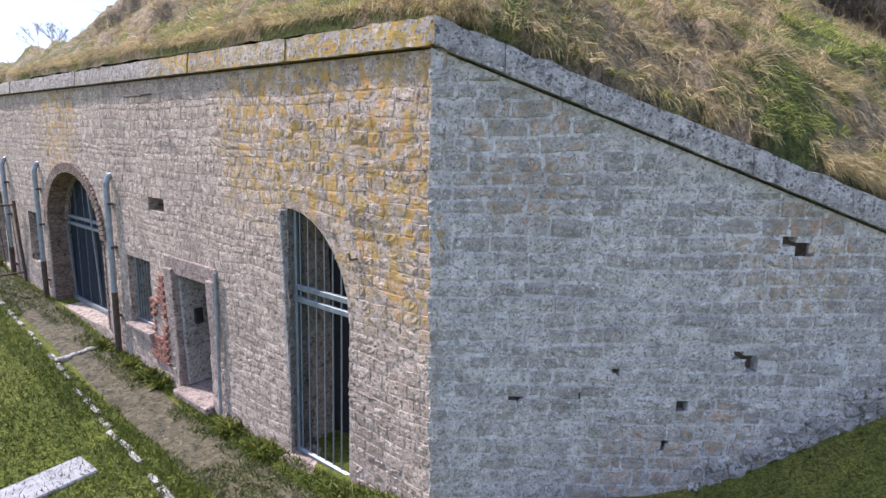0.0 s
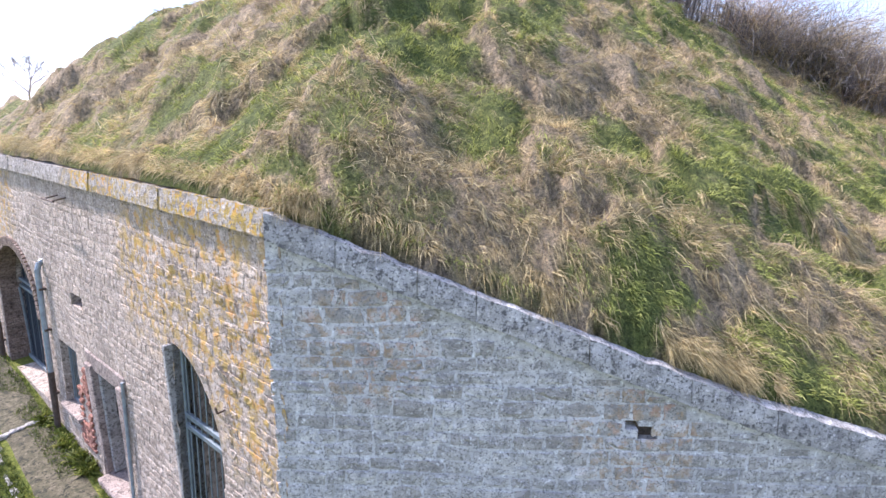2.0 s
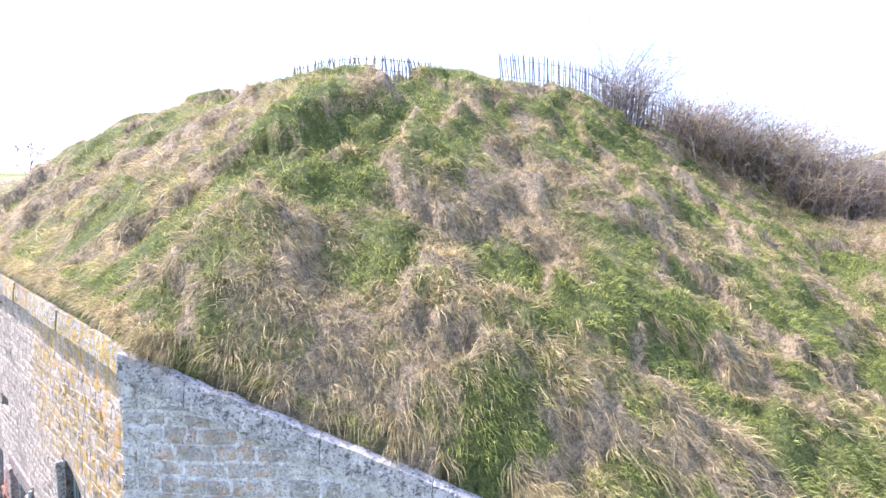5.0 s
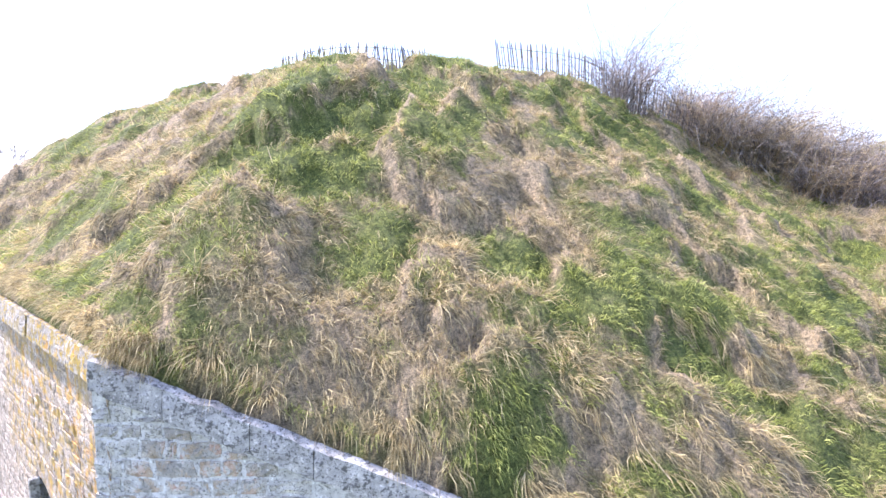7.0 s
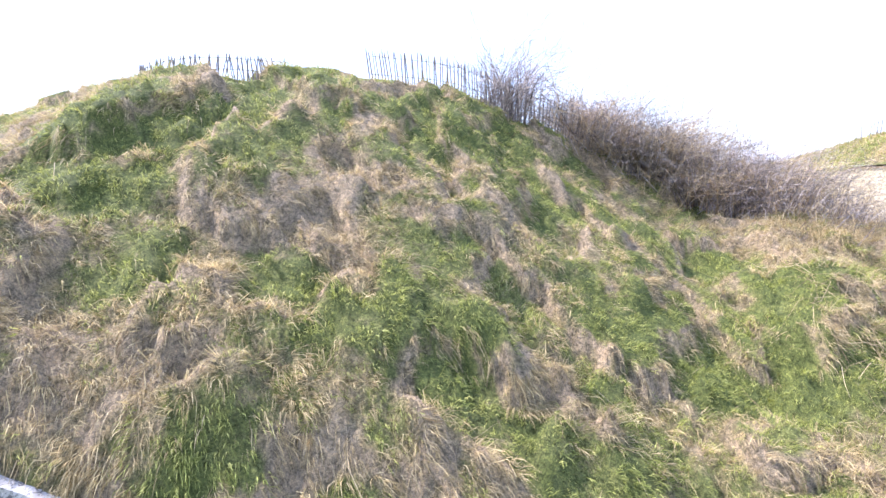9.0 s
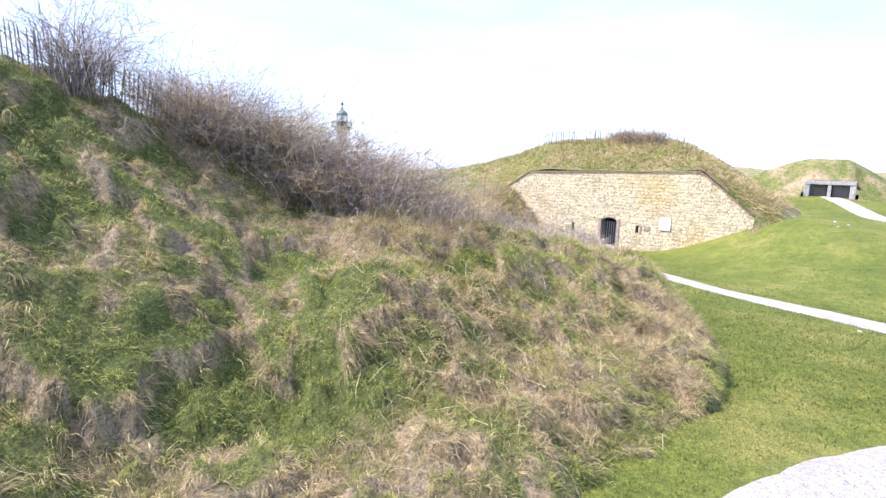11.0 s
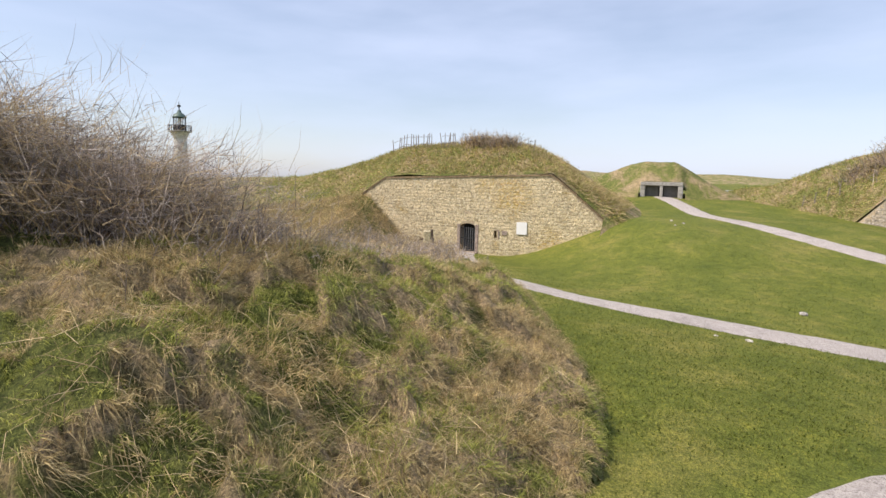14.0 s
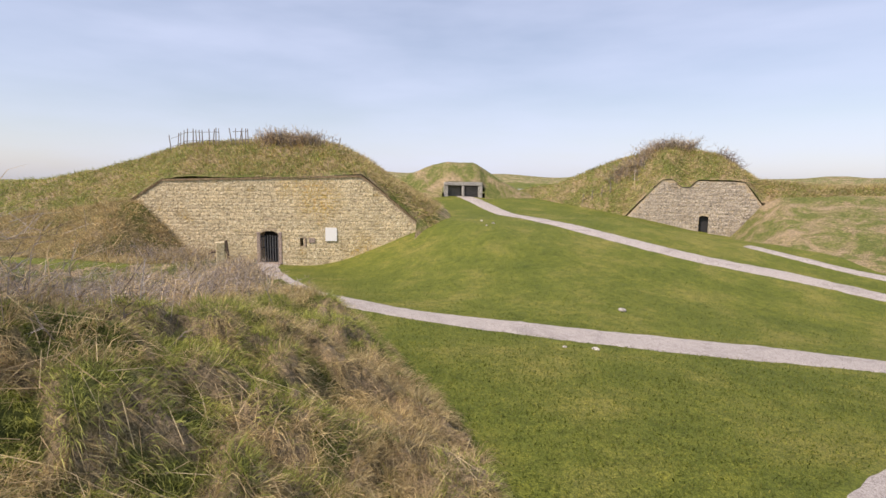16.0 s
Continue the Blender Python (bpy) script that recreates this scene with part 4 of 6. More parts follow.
def brick_patch():
    """Red bricks that mend the wall beside the window."""
    rnd = random.Random(5)
    bm = bmesh.new()
    bmesh.ops.create_cube(bm, size=1.0)
    bmesh.ops.bevel(bm, geom=bm.edges[:], offset=0.06, segments=1, affect="EDGES")
    me = bpy.data.meshes.new("brick")
    bm.to_mesh(me)
    bm.free()
    me.materials.append(BRICK)
    for r in range(24):
        for c in range(4):
            y = 5.78 + 0.15 * c + (0.07 if r % 2 else 0)
            z = 0.42 + 0.066 * r
            if y > 6.26 and 0.8 < z < 2.15 or noise.noise((y * 2.2, z * 1.4, 7)) < -0.12:
                continue
            ob = new("brick", me)
            ob.parent = wall_front
            ob.matrix_basis = Matrix.Translation(front_at(y, z, -0.012 + rnd.uniform(-0.006, 0.006))) @ Matrix.Diagonal((0.06, 0.138, 0.056, 1))


# large arch with a mesh gate
big = base("mesh_gate", "wide dark mesh double gate with pale steel rails", "gate")
bm = bmesh.new()
n = 28
ys = np.linspace(BIG_ARCH.a0, BIG_ARCH.a1, n)
mid_y, wide = (BIG_ARCH.a0 + BIG_ARCH.a1) / 2, BIG_ARCH.a1 - BIG_ARCH.a0 - 0.04
vs = [(bm.verts.new(front_at(y, BIG_ARCH.sill, 0.42)), bm.verts.new(front_at(y, BIG_ARCH.top(y) + 0.02, 0.42))) for y in ys]
for k in range(n - 1):
    bm.faces.new((vs[k][0], vs[k + 1][0], vs[k + 1][1], vs[k][1]))
bmesh.ops.solidify(bm, geom=bm.faces[:], thickness=0.02)
part("mesh_panel", bm, DARK_MESH, big)
for z in (2.24, 2.4):
    bm = bmesh.new()
    box(bm, front_at(mid_y, z, 0.36), (0.06, wide, 0.07), bevel=0.008)
    part("rail", bm, STEEL, big)
for y, top in ((mid_y, 3.45), (BIG_ARCH.a0 + 0.06, 2.2), (BIG_ARCH.a1 - 0.06, 2.2)):
    bm = bmesh.new()
    box(bm, front_at(y, (0.44 + top) / 2, 0.36), (0.05, 0.05, top - 0.44), bevel=0.008)
    part("stile", bm, STEEL, big)
bm = bmesh.new()
box(bm, front_at(mid_y, 0.48, 0.36), (0.06, wide, 0.09), bevel=0.008)
part("rail", bm, STEEL, big)
for k in range(24):
    bm = bmesh.new()
    y = BIG_ARCH.a0 + 0.09 + 0.12 * k
    rod(bm, front_at(y, 0.46, 0.385), front_at(y, BIG_ARCH.top(y) - 0.02, 0.385), 0.006, n=4)
    part("wire", bm, STEEL if k % 4 == 0 else DARK_MESH, big)


def arch_bricks():
    """Brick ring round the wide arch and its reveal."""
    bm = bmesh.new()
    bmesh.ops.create_cube(bm, size=1.0)
    bmesh.ops.bevel(bm, geom=bm.edges[:], offset=0.05, segments=1, affect="EDGES")
    me = bpy.data.meshes.new("arch_brick")
    bm.to_mesh(me)
    bm.free()
    me.materials.append(ARCH_BRICK)
    for k in range(44):
        f = (k + 0.5) / 44
        y = BIG_ARCH.a0 + (BIG_ARCH.a1 - BIG_ARCH.a0) * (0.5 - 0.5 * math.cos(math.pi * f))
        ang = math.pi * f
        z = BIG_ARCH.head - BIG_ARCH.rise + BIG_ARCH.rise * math.sin(ang)
        slope = math.atan2(BIG_ARCH.rise * math.cos(ang), 0.5 * (BIG_ARCH.a1 - BIG_ARCH.a0) * math.sin(ang))
        ob = new("arch_brick", me)
        ob.parent = wall_front
        ob.matrix_basis = Matrix.Translation(front_at(y, z + 0.0, 0.12)) @ Matrix.Rotation(slope, 4, "X") @ Matrix.Translation((0, 0, 0.06)) @ Matrix.Diagonal((0.34, 0.085, 0.21, 1))
    for side in (BIG_ARCH.a0 - 0.01, BIG_ARCH.a1 + 0.01):
        for r in range(24):
            ob = new("arch_brick", me)
            ob.parent = wall_front
            ob.matrix_basis = Matrix.Translation(front_at(side, 0.5 + 0.077 * r, 0.17)) @ Matrix.Diagonal((0.38, 0.07 + 0.02 * (r % 2), 0.068, 1))


# dark panels that fill the far windows and door
for o in (WINDOW_FAR, DOOR_FAR, WINDOW_END):
    bm = bmesh.new()
    box(bm, front_at((o.a0 + o.a1) / 2, (o.sill + o.top(o.a0)) / 2, 0.3), (0.05, o.a1 - o.a0, o.top(o.a0) - o.sill), bevel=0.01)
    tagged(part("dark_panel", bm, DARK_MESH), "dark panel set back in a stone opening", "shutter")


def downpipe(y, top, rusty):
    p = base("downpipe", "zinc rainwater downpipe with a rusted lower end", "pipe", "downpipes on the front")
    bm = bmesh.new()
    rod(bm, front_at(y, rusty, -0.09), front_at(y, top - 0.18, -0.09), 0.05, n=10)
    rod(bm, front_at(y, top - 0.18, -0.09), front_at(y, top - 0.05, -0.045), 0.05, n=10)
    rod(bm, front_at(y, top - 0.05, -0.045), front_at(y, top, 0.1), 0.05, n=10)
    part("pipe", bm, PIPE_ZINC, p)
    bm = bmesh.new()
    rod(bm, front_at(y, 0.0, -0.09), front_at(y, rusty, -0.09), 0.056, n=10)
    part("lower_pipe", bm, RUST, p, "rusted iron lower pipe")
    for z in (0.9, 2.2, 3.0):
        bm = bmesh.new()
        box(bm, front_at(y, z, -0.05), (0.13, 0.14, 0.04), bevel=0.006)
        part("pipe_clip", bm, RUST, p)


for y, top in ((7.62, 3.55), (11.5, 3.6), (13.9, 3.62)):
    downpipe(y, top, 1.35)

bracket = base("iron_bar", "rusted iron bar on two wall brackets", "bar")
bm = bmesh.new()
rod(bm, front_at(5.75, 4.84, -0.2), front_at(6.35, 4.84, -0.2), 0.018, n=6)
part("bar", bm, RUST, bracket)
for y in (5.85, 6.25):
    bm = bmesh.new()
    rod(bm, front_at(y, 4.84, -0.2), front_at(y, 4.88, 0.03), 0.014, n=6)
    part("bracket", bm, RUST, bracket)
bm = bmesh.new()
rod(bm, front_at(1.16, 2.95, 0.03), front_at(1.16, 2.95, -0.1), 0.013, n=6)
rod(bm, front_at(1.16, 2.95, -0.1), front_at(1.16, 3.03, -0.12), 0.013, n=6)
tagged(part("hinge_pin", bm, RUST), "rusted iron hinge pin in the stonework", "hinge pin")

# open iron gate leaf at the far end of the front
leaf = base("iron_gate_leaf", "rusted iron gate leaf standing open from the wall", "gate")
for x in (-0.85, 0.0):
    bm = bmesh.new()
    rod(bm, (x, 13.2, 0.4), (x, 13.2, 2.6), 0.035, n=6)
    part("post", bm, RUST, leaf)
for z in (0.8, 2.5):
    bm = bmesh.new()
    rod(bm, (-0.85, 13.2, z), (0.0, 13.2, z), 0.028, n=6)
    part("rail", bm, RUST, leaf)
for k in range(6):
    bm = bmesh.new()
    rod(bm, (-0.74 + 0.13 * k, 13.2, 0.8), (-0.74 + 0.13 * k, 13.2, 2.5), 0.008, n=5)
    part("bar", bm, RUST, leaf)

# pavement strip, kerb and slab
strip = strip_on_ground("earth_strip", [(-0.72, 0.6), (-0.68, 3), (-0.6, 5), (-0.5, 8), (-0.42, 12), (-0.4, 30)], 0.85, EARTH, 0.03, "worn earth strip between kerb and wall", 9, ragged=0.5)




def kerb_line():
    k = base("kerb", "row of pale kerb stones sunk in the grass", "kerb", kind="structure")
    rnd = random.Random(8)
    y = 1.2
    while y < 26:
        w = rnd.uniform(0.25, 0.5)
        x = float(np.interp(y, [1, 3, 5, 8, 11, 16, 26], [-1.45, -1.38, -1.22, -1.0, -0.88, -0.7, -0.5]))
        if rnd.random() > 0.12:
            bm = bmesh.new()
            box(bm, (0, 0, 0), (0.085 + rnd.uniform(-0.03, 0.02), w - 0.06, 0.12), bevel=0.02)
            for v in bm.verts:
                v.co += Vector((rnd.uniform(-0.012, 0.012), rnd.uniform(-0.015, 0.015), rnd.uniform(-0.01, 0.01)))
            ob = part("kerb_stone", bm, KERB_STONE, k)
            ob.location = (x + rnd.uniform(-0.02, 0.02), y + w / 2, float(ground_z(x, y)) + rnd.uniform(-0.03, 0.0))
            ob.rotation_euler = (0, 0, rnd.uniform(-0.06, 0.06))
        y += w
    for i in range(4):
        bm = bmesh.new()
        box(bm, (0, 0, 0), (0.26, 0.12, 0.1), bevel=0.02)
        ob = part("kerb_stone", bm, KERB_STONE, k)
        ob.location = (-0.9 + 0.26 * i, 7.95 + 0.05 * i, float(ground_z(-0.8, 7.95)) + 0.02)


bm = bmesh.new()
box(bm, (0, 0, 0), (0.98, 0.56, 0.12), bevel=0.02)
slab = tagged(part("concrete_slab", bm, SLAB_WHITE), "pale concrete cover slab lying in the grass", "slab")
slab.location, slab.rotation_euler = (-2.22, 4.42, float(ground_z(-2.2, 4.4)) - 0.02), (0, 0, 0.05)

# ---------------------------------------------------------------- fort details
fd = base("fort_door", "black barred iron door in a pale stone frame", "door")
for k in range(7):
    bm = bmesh.new()
    a = 6.3 + 1.05 * k / 6
    rod(bm, fort_at(a, 1.86, 0.18), fort_at(a, FORT_DOOR.top(a) - 0.3, 0.18), 0.028, n=5)
    part("bar", bm, GATE_IRON, fd)
for z in (1.95, 2.9, 3.65):
    bm = bmesh.new()
    rod(bm, fort_at(6.22, z, 0.18), fort_at(7.43, z, 0.18), 0.03, n=5)
    part("rail", bm, DARK_IRON, fd)
for a in (6.1, 7.58):
    bm = bmesh.new()
    box(bm, (0, 0, 0), (0.24, 0.3, 2.15), Matrix.Translation(fort_at(a, 2.9, 0.1)) @ Matrix.Rotation(math.atan2(FORT_DIR.y, FORT_DIR.x), 4, "Z"), bevel=0.02)
    part("jamb", bm, DRESSED, fd)
bm = bmesh.new()
box(bm, (0, 0, 0), (1.7, 0.5, 0.14), Matrix.Translation(fort_at(6.82, 1.82, -0.1)) @ Matrix.Rotation(math.atan2(FORT_DIR.y, FORT_DIR.x), 4, "Z"), bevel=0.02)
part("door_sill", bm, DRESSED, fd)
bm = bmesh.new()
box(bm, (0, 0, 0), (0.78, 0.04, 0.9), Matrix.Translation(fort_at(11.06, 3.88, -0.06)) @ Matrix.Rotation(math.atan2(FORT_DIR.y, FORT_DIR.x), 4, "Z"), bevel=0.008)
tagged(part("wall_plaque", bm, PLAQUE_WHITE), "blank white information plaque on the fort wall", "plaque")
for a0, z0, z1 in ((9.3, 3.05, 3.62), (9.75, 3.3, 3.62)):
    bm = bmesh.new()
    box(bm, (0, 0, 0), (0.1 if a0 < 9.5 else 0.4, 0.1, z1 - z0), Matrix.Translation(fort_at(a0, (z0 + z1) / 2, -0.01)) @ Matrix.Rotation(math.atan2(FORT_DIR.y, FORT_DIR.x), 4, "Z"), bevel=0.01)
    tagged(part("slit_block", bm, DRESSED), "dressed stone block beside the firing slit", "stone block")
# coping of the fort, low and rust-stained
fort_cope = [(-4 + 0.9 * k, min(-4 + 0.9 * (k + 1), 17.2)) for k in range(24)]
for a0, a1 in fort_cope:
    if a1 - a0 < 0.1:
        continue
    bm = bmesh.new()
    v = [bm.verts.new(fort_at(a, fort_top(a) + z, d)) for a in (a0 + 0.01, a1 - 0.01) for d, z in ((-0.08, -0.06), (-0.08, 0.06), (0.5, 0.08), (0.5, -0.06))]
    for f in ((0, 1, 5, 4), (1, 2, 6, 5), (2, 3, 7, 6), (3, 0, 4, 7), (0, 3, 2, 1), (4, 5, 6, 7)):
        bm.faces.new([v[i] for i in f])
    bmesh.ops.recalc_face_normals(bm, faces=bm.faces[:])
    part("coping_stone", bm, FORT_COPING, fort_wall)

# low stone stub with an iron post by the fort door
stub = base("gate_stub", "broken stone gate pier with a leaning dark post", "gate pier")
bm = bmesh.new()
box(bm, (0, 0, 0), (0.5, 0.55, 2.0), Matrix.Translation(fort_at(4.85, 2.6, -3.0)), bevel=0.06)
part("pier", bm, FORT_STONE, stub)
bm = bmesh.new()
rod(bm, fort_at(5.45, 1.6, -3.0), fort_at(5.2, 3.7, -3.0), 0.09, n=7)
part("post", bm, RUST, stub)
bm = bmesh.new()
rod(bm, fort_at(4.3, 2.95, -3.1), fort_at(5.3, 3.1, -3.05), 0.07, n=7)
part("cross_bar", bm, RUST, stub)

bm = bmesh.new()
box(bm, (0, 0, 0), (0.68, 0.06, 1.4), Matrix.Translation(fort2_at(5.85, 4.2, 0.35)) @ Matrix.Rotation(math.atan2(F2_DIR.y, F2_DIR.x), 4, "Z"), bevel=0.01)
tagged(part("dark_door", bm, DARK_IRON), "dark iron door in the small fort", "door")

# concrete shelter
sh = base("concrete_shelter", "concrete shelter front with two dark openings", "shelter")
rot = Matrix.Rotation(math.atan2(BK_DIR.y, BK_DIR.x), 4, "Z")


def bk_box(name, a, z, size, mat, d=0.0):
    bm = bmesh.new()
    p = BK_O + BK_DIR * a + BK_IN * d
    box(bm, (0, 0, 0), size, Matrix.Translation((p.x, p.y, z)) @ rot, bevel=0.03)
    return part(name, bm, mat, sh)


bk_box("lintel", 1.65, 7.35, (3.8, 0.8, 0.35), CONCRETE)
for a in (-0.05, 1.65, 3.35):
    bk_box("pillar", a, 6.5, (0.45 if a != 1.65 else 0.28, 0.7, 1.5), CONCRETE)
bk_box("shutter", 0.78, 6.45, (1.3, 0.08, 1.4), SHELTER_DOOR, 0.28)
bk_box("shutter", 2.5, 6.45, (1.3, 0.08, 1.4), SHELTER_DOOR, 0.28)
# black panel: the shelter's inner shade given as its colour
bk_box("back_wall", 1.65, 6.6, (3.4, 0.2, 1.6), SHADE_BLACK, 1.6)
bk_box("threshold", 1.65, 5.85, (3.6, 1.2, 0.2), CONCRETE)

bm = bmesh.new()
box(bm, (0, 0, 0), (3.9, 2.0, 0.6), Matrix.Translation((72, -42.6, float(ground_z(72, -42.6)) + 0.25)) @ Matrix.Rotation(2.2, 4, "Z"), bevel=0.1)
tagged(part("concrete_block", bm, SLAB_WHITE), "low pale concrete emplacement on the grass", "emplacement")

# lighthouse
LX, LY = 109.2, 43.4
lh = base("lighthouse", "pale stone lighthouse with a dark lantern and gallery", "lighthouse", at=(LX, LY, 0))
lh.scale = (0.9, 0.9, 0.9)


def turned(name, profile, mat, n=20):
    bm = bmesh.new()
    rings = [[bm.verts.new((r * math.cos(2 * math.pi * k / n), r * math.sin(2 * math.pi * k / n), z)) for k in range(n)] for r, z in profile]
    for a, b in zip(rings, rings[1:]):
        for k in range(n):
            bm.faces.new((a[k], a[(k + 1) % n], b[(k + 1) % n], b[k]))
    bm.faces.new(rings[-1])
    return part(name, bm, mat, lh)


turned("tower", [(1.75, -1), (1.5, 6), (1.3, 12), (1.25, 15.6), (1.6, 16.5), (1.9, 17.0)], LIGHTHOUSE_WALL)
turned("gallery", [(1.5, 17.0), (2.35, 17.15), (2.35, 17.3), (1.3, 17.3)], CONCRETE)
turned("lantern_base", [(1.3, 17.3), (1.3, 18.4), (1.2, 18.4)], DARK_IRON)
turned("lamp", [(0.3, 18.4), (0.45, 19.2), (0.3, 19.9)], PLAQUE_WHITE, 10)
turned("lantern_roof", [(1.35, 20.0), (1.4, 20.15), (1.0, 20.7), (0.45, 21.1), (0.25, 21.6)], LANTERN_GREEN)
turned("finial", [(0.12, 21.6), (0.1, 22.2), (0.35, 22.3), (0.4, 22.5), (0.08, 22.7), (0.05, 23.3)], DARK_IRON, 8)
for k in range(10):
    a = 2 * math.pi * k / 10
    bm = bmesh.new()
    rod(bm, (1.2 * math.cos(a), 1.2 * math.sin(a), 18.4), (1.2 * math.cos(a), 1.2 * math.sin(a), 20.0), 0.06, n=5)
    part("glazing_bar", bm, DARK_IRON, lh)
for k in range(24):
    a = 2 * math.pi * k / 24
    bm = bmesh.new()
    rod(bm, (2.25 * math.cos(a), 2.25 * math.sin(a), 17.3), (2.25 * math.cos(a), 2.25 * math.sin(a), 18.4), 0.05, n=4)
    part("baluster", bm, DARK_IRON, lh)
bm = bmesh.new()
for k in range(24):
    a, b = 2 * math.pi * k / 24, 2 * math.pi * (k + 1) / 24
    rod(bm, (2.25 * math.cos(a), 2.25 * math.sin(a), 18.4), (2.25 * math.cos(b), 2.25 * math.sin(b), 18.4), 0.06, n=4)
part("handrail", bm, DARK_IRON, lh)


# ---------------------------------------------------------------- paling fences
def paling(rnd, height):
    bm = bmesh.new()
    bend = Vector((rnd.uniform(-0.03, 0.03), rnd.uniform(-0.03, 0.03), 0))
    r = rnd.uniform(0.012, 0.019)
    rod(bm, (0, 0, -0.25), bend + Vector((0, 0, height * 0.5)), r, r * 0.95, 6)
    rod(bm, bend + Vector((0, 0, height * 0.5)), (bend.x * 1.6, bend.y * 1.6, height - 0.07), r * 0.95, r * 0.85, 6)
    rod(bm, (bend.x * 1.6, bend.y * 1.6, height - 0.07), (bend.x * 1.7, bend.y * 1.7, height), r * 0.85, 0.004, 6)
    me = bpy.data.meshes.new("pale")
    bm.to_mesh(me)
    bm.free()
    me.materials.append(GREY_WOOD)
    return me


def pale_fence(line, spacing, height, seed, label, lean=0.05, surface=None, gaps=0.0, thick=1.0, fan=0.0):
    rnd = random.Random(seed)
    f = base("paling_fence", label, "fence")
    kinds = [paling(rnd, height) for _ in range(8)]
    pts = [Vector((*p, 0)) for p in line]
    tops, n = [], 0
    total = sum((b - a).length for a, b in zip(pts, pts[1:]))
    count = int(total / spacing)
    for k in range(count + 1):
        d = total * k / max(count, 1)
        for a, b in zip(pts, pts[1:]):
            if d <= (b - a).length + 1e-6:
                p = a.lerp(b, d / (b - a).length)
                dirn = (b - a).normalized()
                break
            d -= (b - a).length
        if rnd.random() < gaps:
            continue
        z = float(surface(p.x, p.y))
        ob = new("pale", kinds[rnd.randrange(8)])
        ob.parent = f
        k_h = rnd.uniform(0.92, 1.05)
        tilt = fan * (1 - 2 * k / max(count, 1)) + rnd.uniform(-lean, lean)
        ob.matrix_basis = Matrix.Translation((p.x, p.y, z)) @ Matrix.Rotation(tilt, 4, Vector((dirn.y, -dirn.x, 0))) @ Matrix.Rotation(rnd.uniform(0, 6), 4, "Z") @ Matrix.Diagonal((thick, thick, k_h, 1))
        tops.append(Vector((p.x, p.y, z)))
    for level in (0.3, 0.78):
        bm = bmesh.new()
        for a, b in zip(tops, tops[1:]):
            if (b - a).length < 3 * spacing:
                rod(bm, a + Vector((0, 0, height * level)), b + Vector((0, 0, height * level)), 0.006 * thick, n=4)
        part("wire", bm, RUST, f)
    return f


def mound_only(x, y):
    return mound_z(x, y, False) + 0.03


pale_fence([(9.0, 2.1), (9.9, 1.65), (11.2, 0.95), (12.8, 0.0), (13.8, -1.0)], 0.075, 0.8, 21, "weathered chestnut paling fence on the rampart crest", 0.03, mound_only, fan=0.12)
pale_fence([(5.2, 4.8), (5.25, 3.8), (5.6, 3.3), (6.1, 3.0), (6.9, 2.85), (7.3, 2.7)], 0.06, 0.44, 22, "sagging chestnut paling fence behind the crest", 0.25, mound_only, fan=-0.25)


def fort_surface(x, y):
    dx, dy = x - FORT_O.x, y - FORT_O.y
    return fort_mound(np.array(dx * FORT_DIR.x + dy * FORT_DIR.y), np.array(dx * FORT_IN.x + dy * FORT_IN.y))


def fort2_surface(x, y):
    dx, dy = x - F2_O.x, y - F2_O.y
    return fort2_mound(np.array(dx * F2_DIR.x + dy * F2_DIR.y), np.array(dx * F2_IN.x + dy * F2_IN.y))


def on_fort(a, b):
    p = FORT_O + FORT_DIR * a + FORT_IN * b
    return (p.x, p.y)


def on_fort2(a, b):
    p = F2_O + F2_DIR * a + F2_IN * b
    return (p.x, p.y)


pale_fence([on_fort(-1.6, 3.6), on_fort(1.2, 3.4), on_fort(4.6, 3.2)], 0.24, 1.25, 23, "broken paling fence on the fort bank", 0.12, fort_surface, gaps=0.3, thick=2.2)
pale_fence([on_fort(9.6, 3.2), on_fort(10.9, 3.0)], 0.25, 0.9, 24, "short run of pales on the fort bank", 0.1, fort_surface, gaps=0.25, thick=2.2)
pale_fence([on_fort2(-4.5, 2.5), on_fort2(-2.0, 2.8)], 0.7, 1.0, 25, "thin line of pales on the small bank", 0.1, fort2_surface, gaps=0.2, thick=2.0)


# ---------------------------------------------------------------- plants
def ribbons(name, roots, tips, mids, width, mat, parent=None):
    """Blades or stems: bent three-sided strips, as one mesh."""
    n = len(roots)
    d = mids - roots
    side = np.cross(d, np.random.RandomState(n).normal(size=(n, 3)))
    side /= np.linalg.norm(side, axis=1, keepdims=True) + 1e-9
    w = width[:, None] * side
    verts = np.stack([roots - w, roots + w, mids + 0.75 * w, mids - 0.75 * w, tips], 1).reshape(-1, 3)
    b = np.arange(n) * 5
    loops = np.stack([b, b + 1, b + 2, b + 3, b + 3, b + 2, b + 4], 1).ravel().astype(np.int32)
    starts = np.stack([np.arange(n) * 7, np.arange(n) * 7 + 4], 1).ravel().astype(np.int32)
    me = bpy.data.meshes.new(name)
    me.vertices.add(len(verts))
    me.vertices.foreach_set("co", verts.ravel().astype(np.float32))
    me.loops.add(len(loops))
    me.loops.foreach_set("vertex_index", loops)
    me.polygons.add(2 * n)
    me.polygons.foreach_set("loop_start", starts)
    me.update(calc_edges=True)
    return mesh_ob(name, me, mat, parent)


def unit(v):
    return v / (np.linalg.norm(v, axis=1, keepdims=True) + 1e-9)


def slope_of(fn, x, y, e=0.12):
    gx = (fn(x + e, y) - fn(x - e, y)) / (2 * e)
    gy = (fn(x, y + e) - fn(x, y - e)) / (2 * e)
    return gx, gy


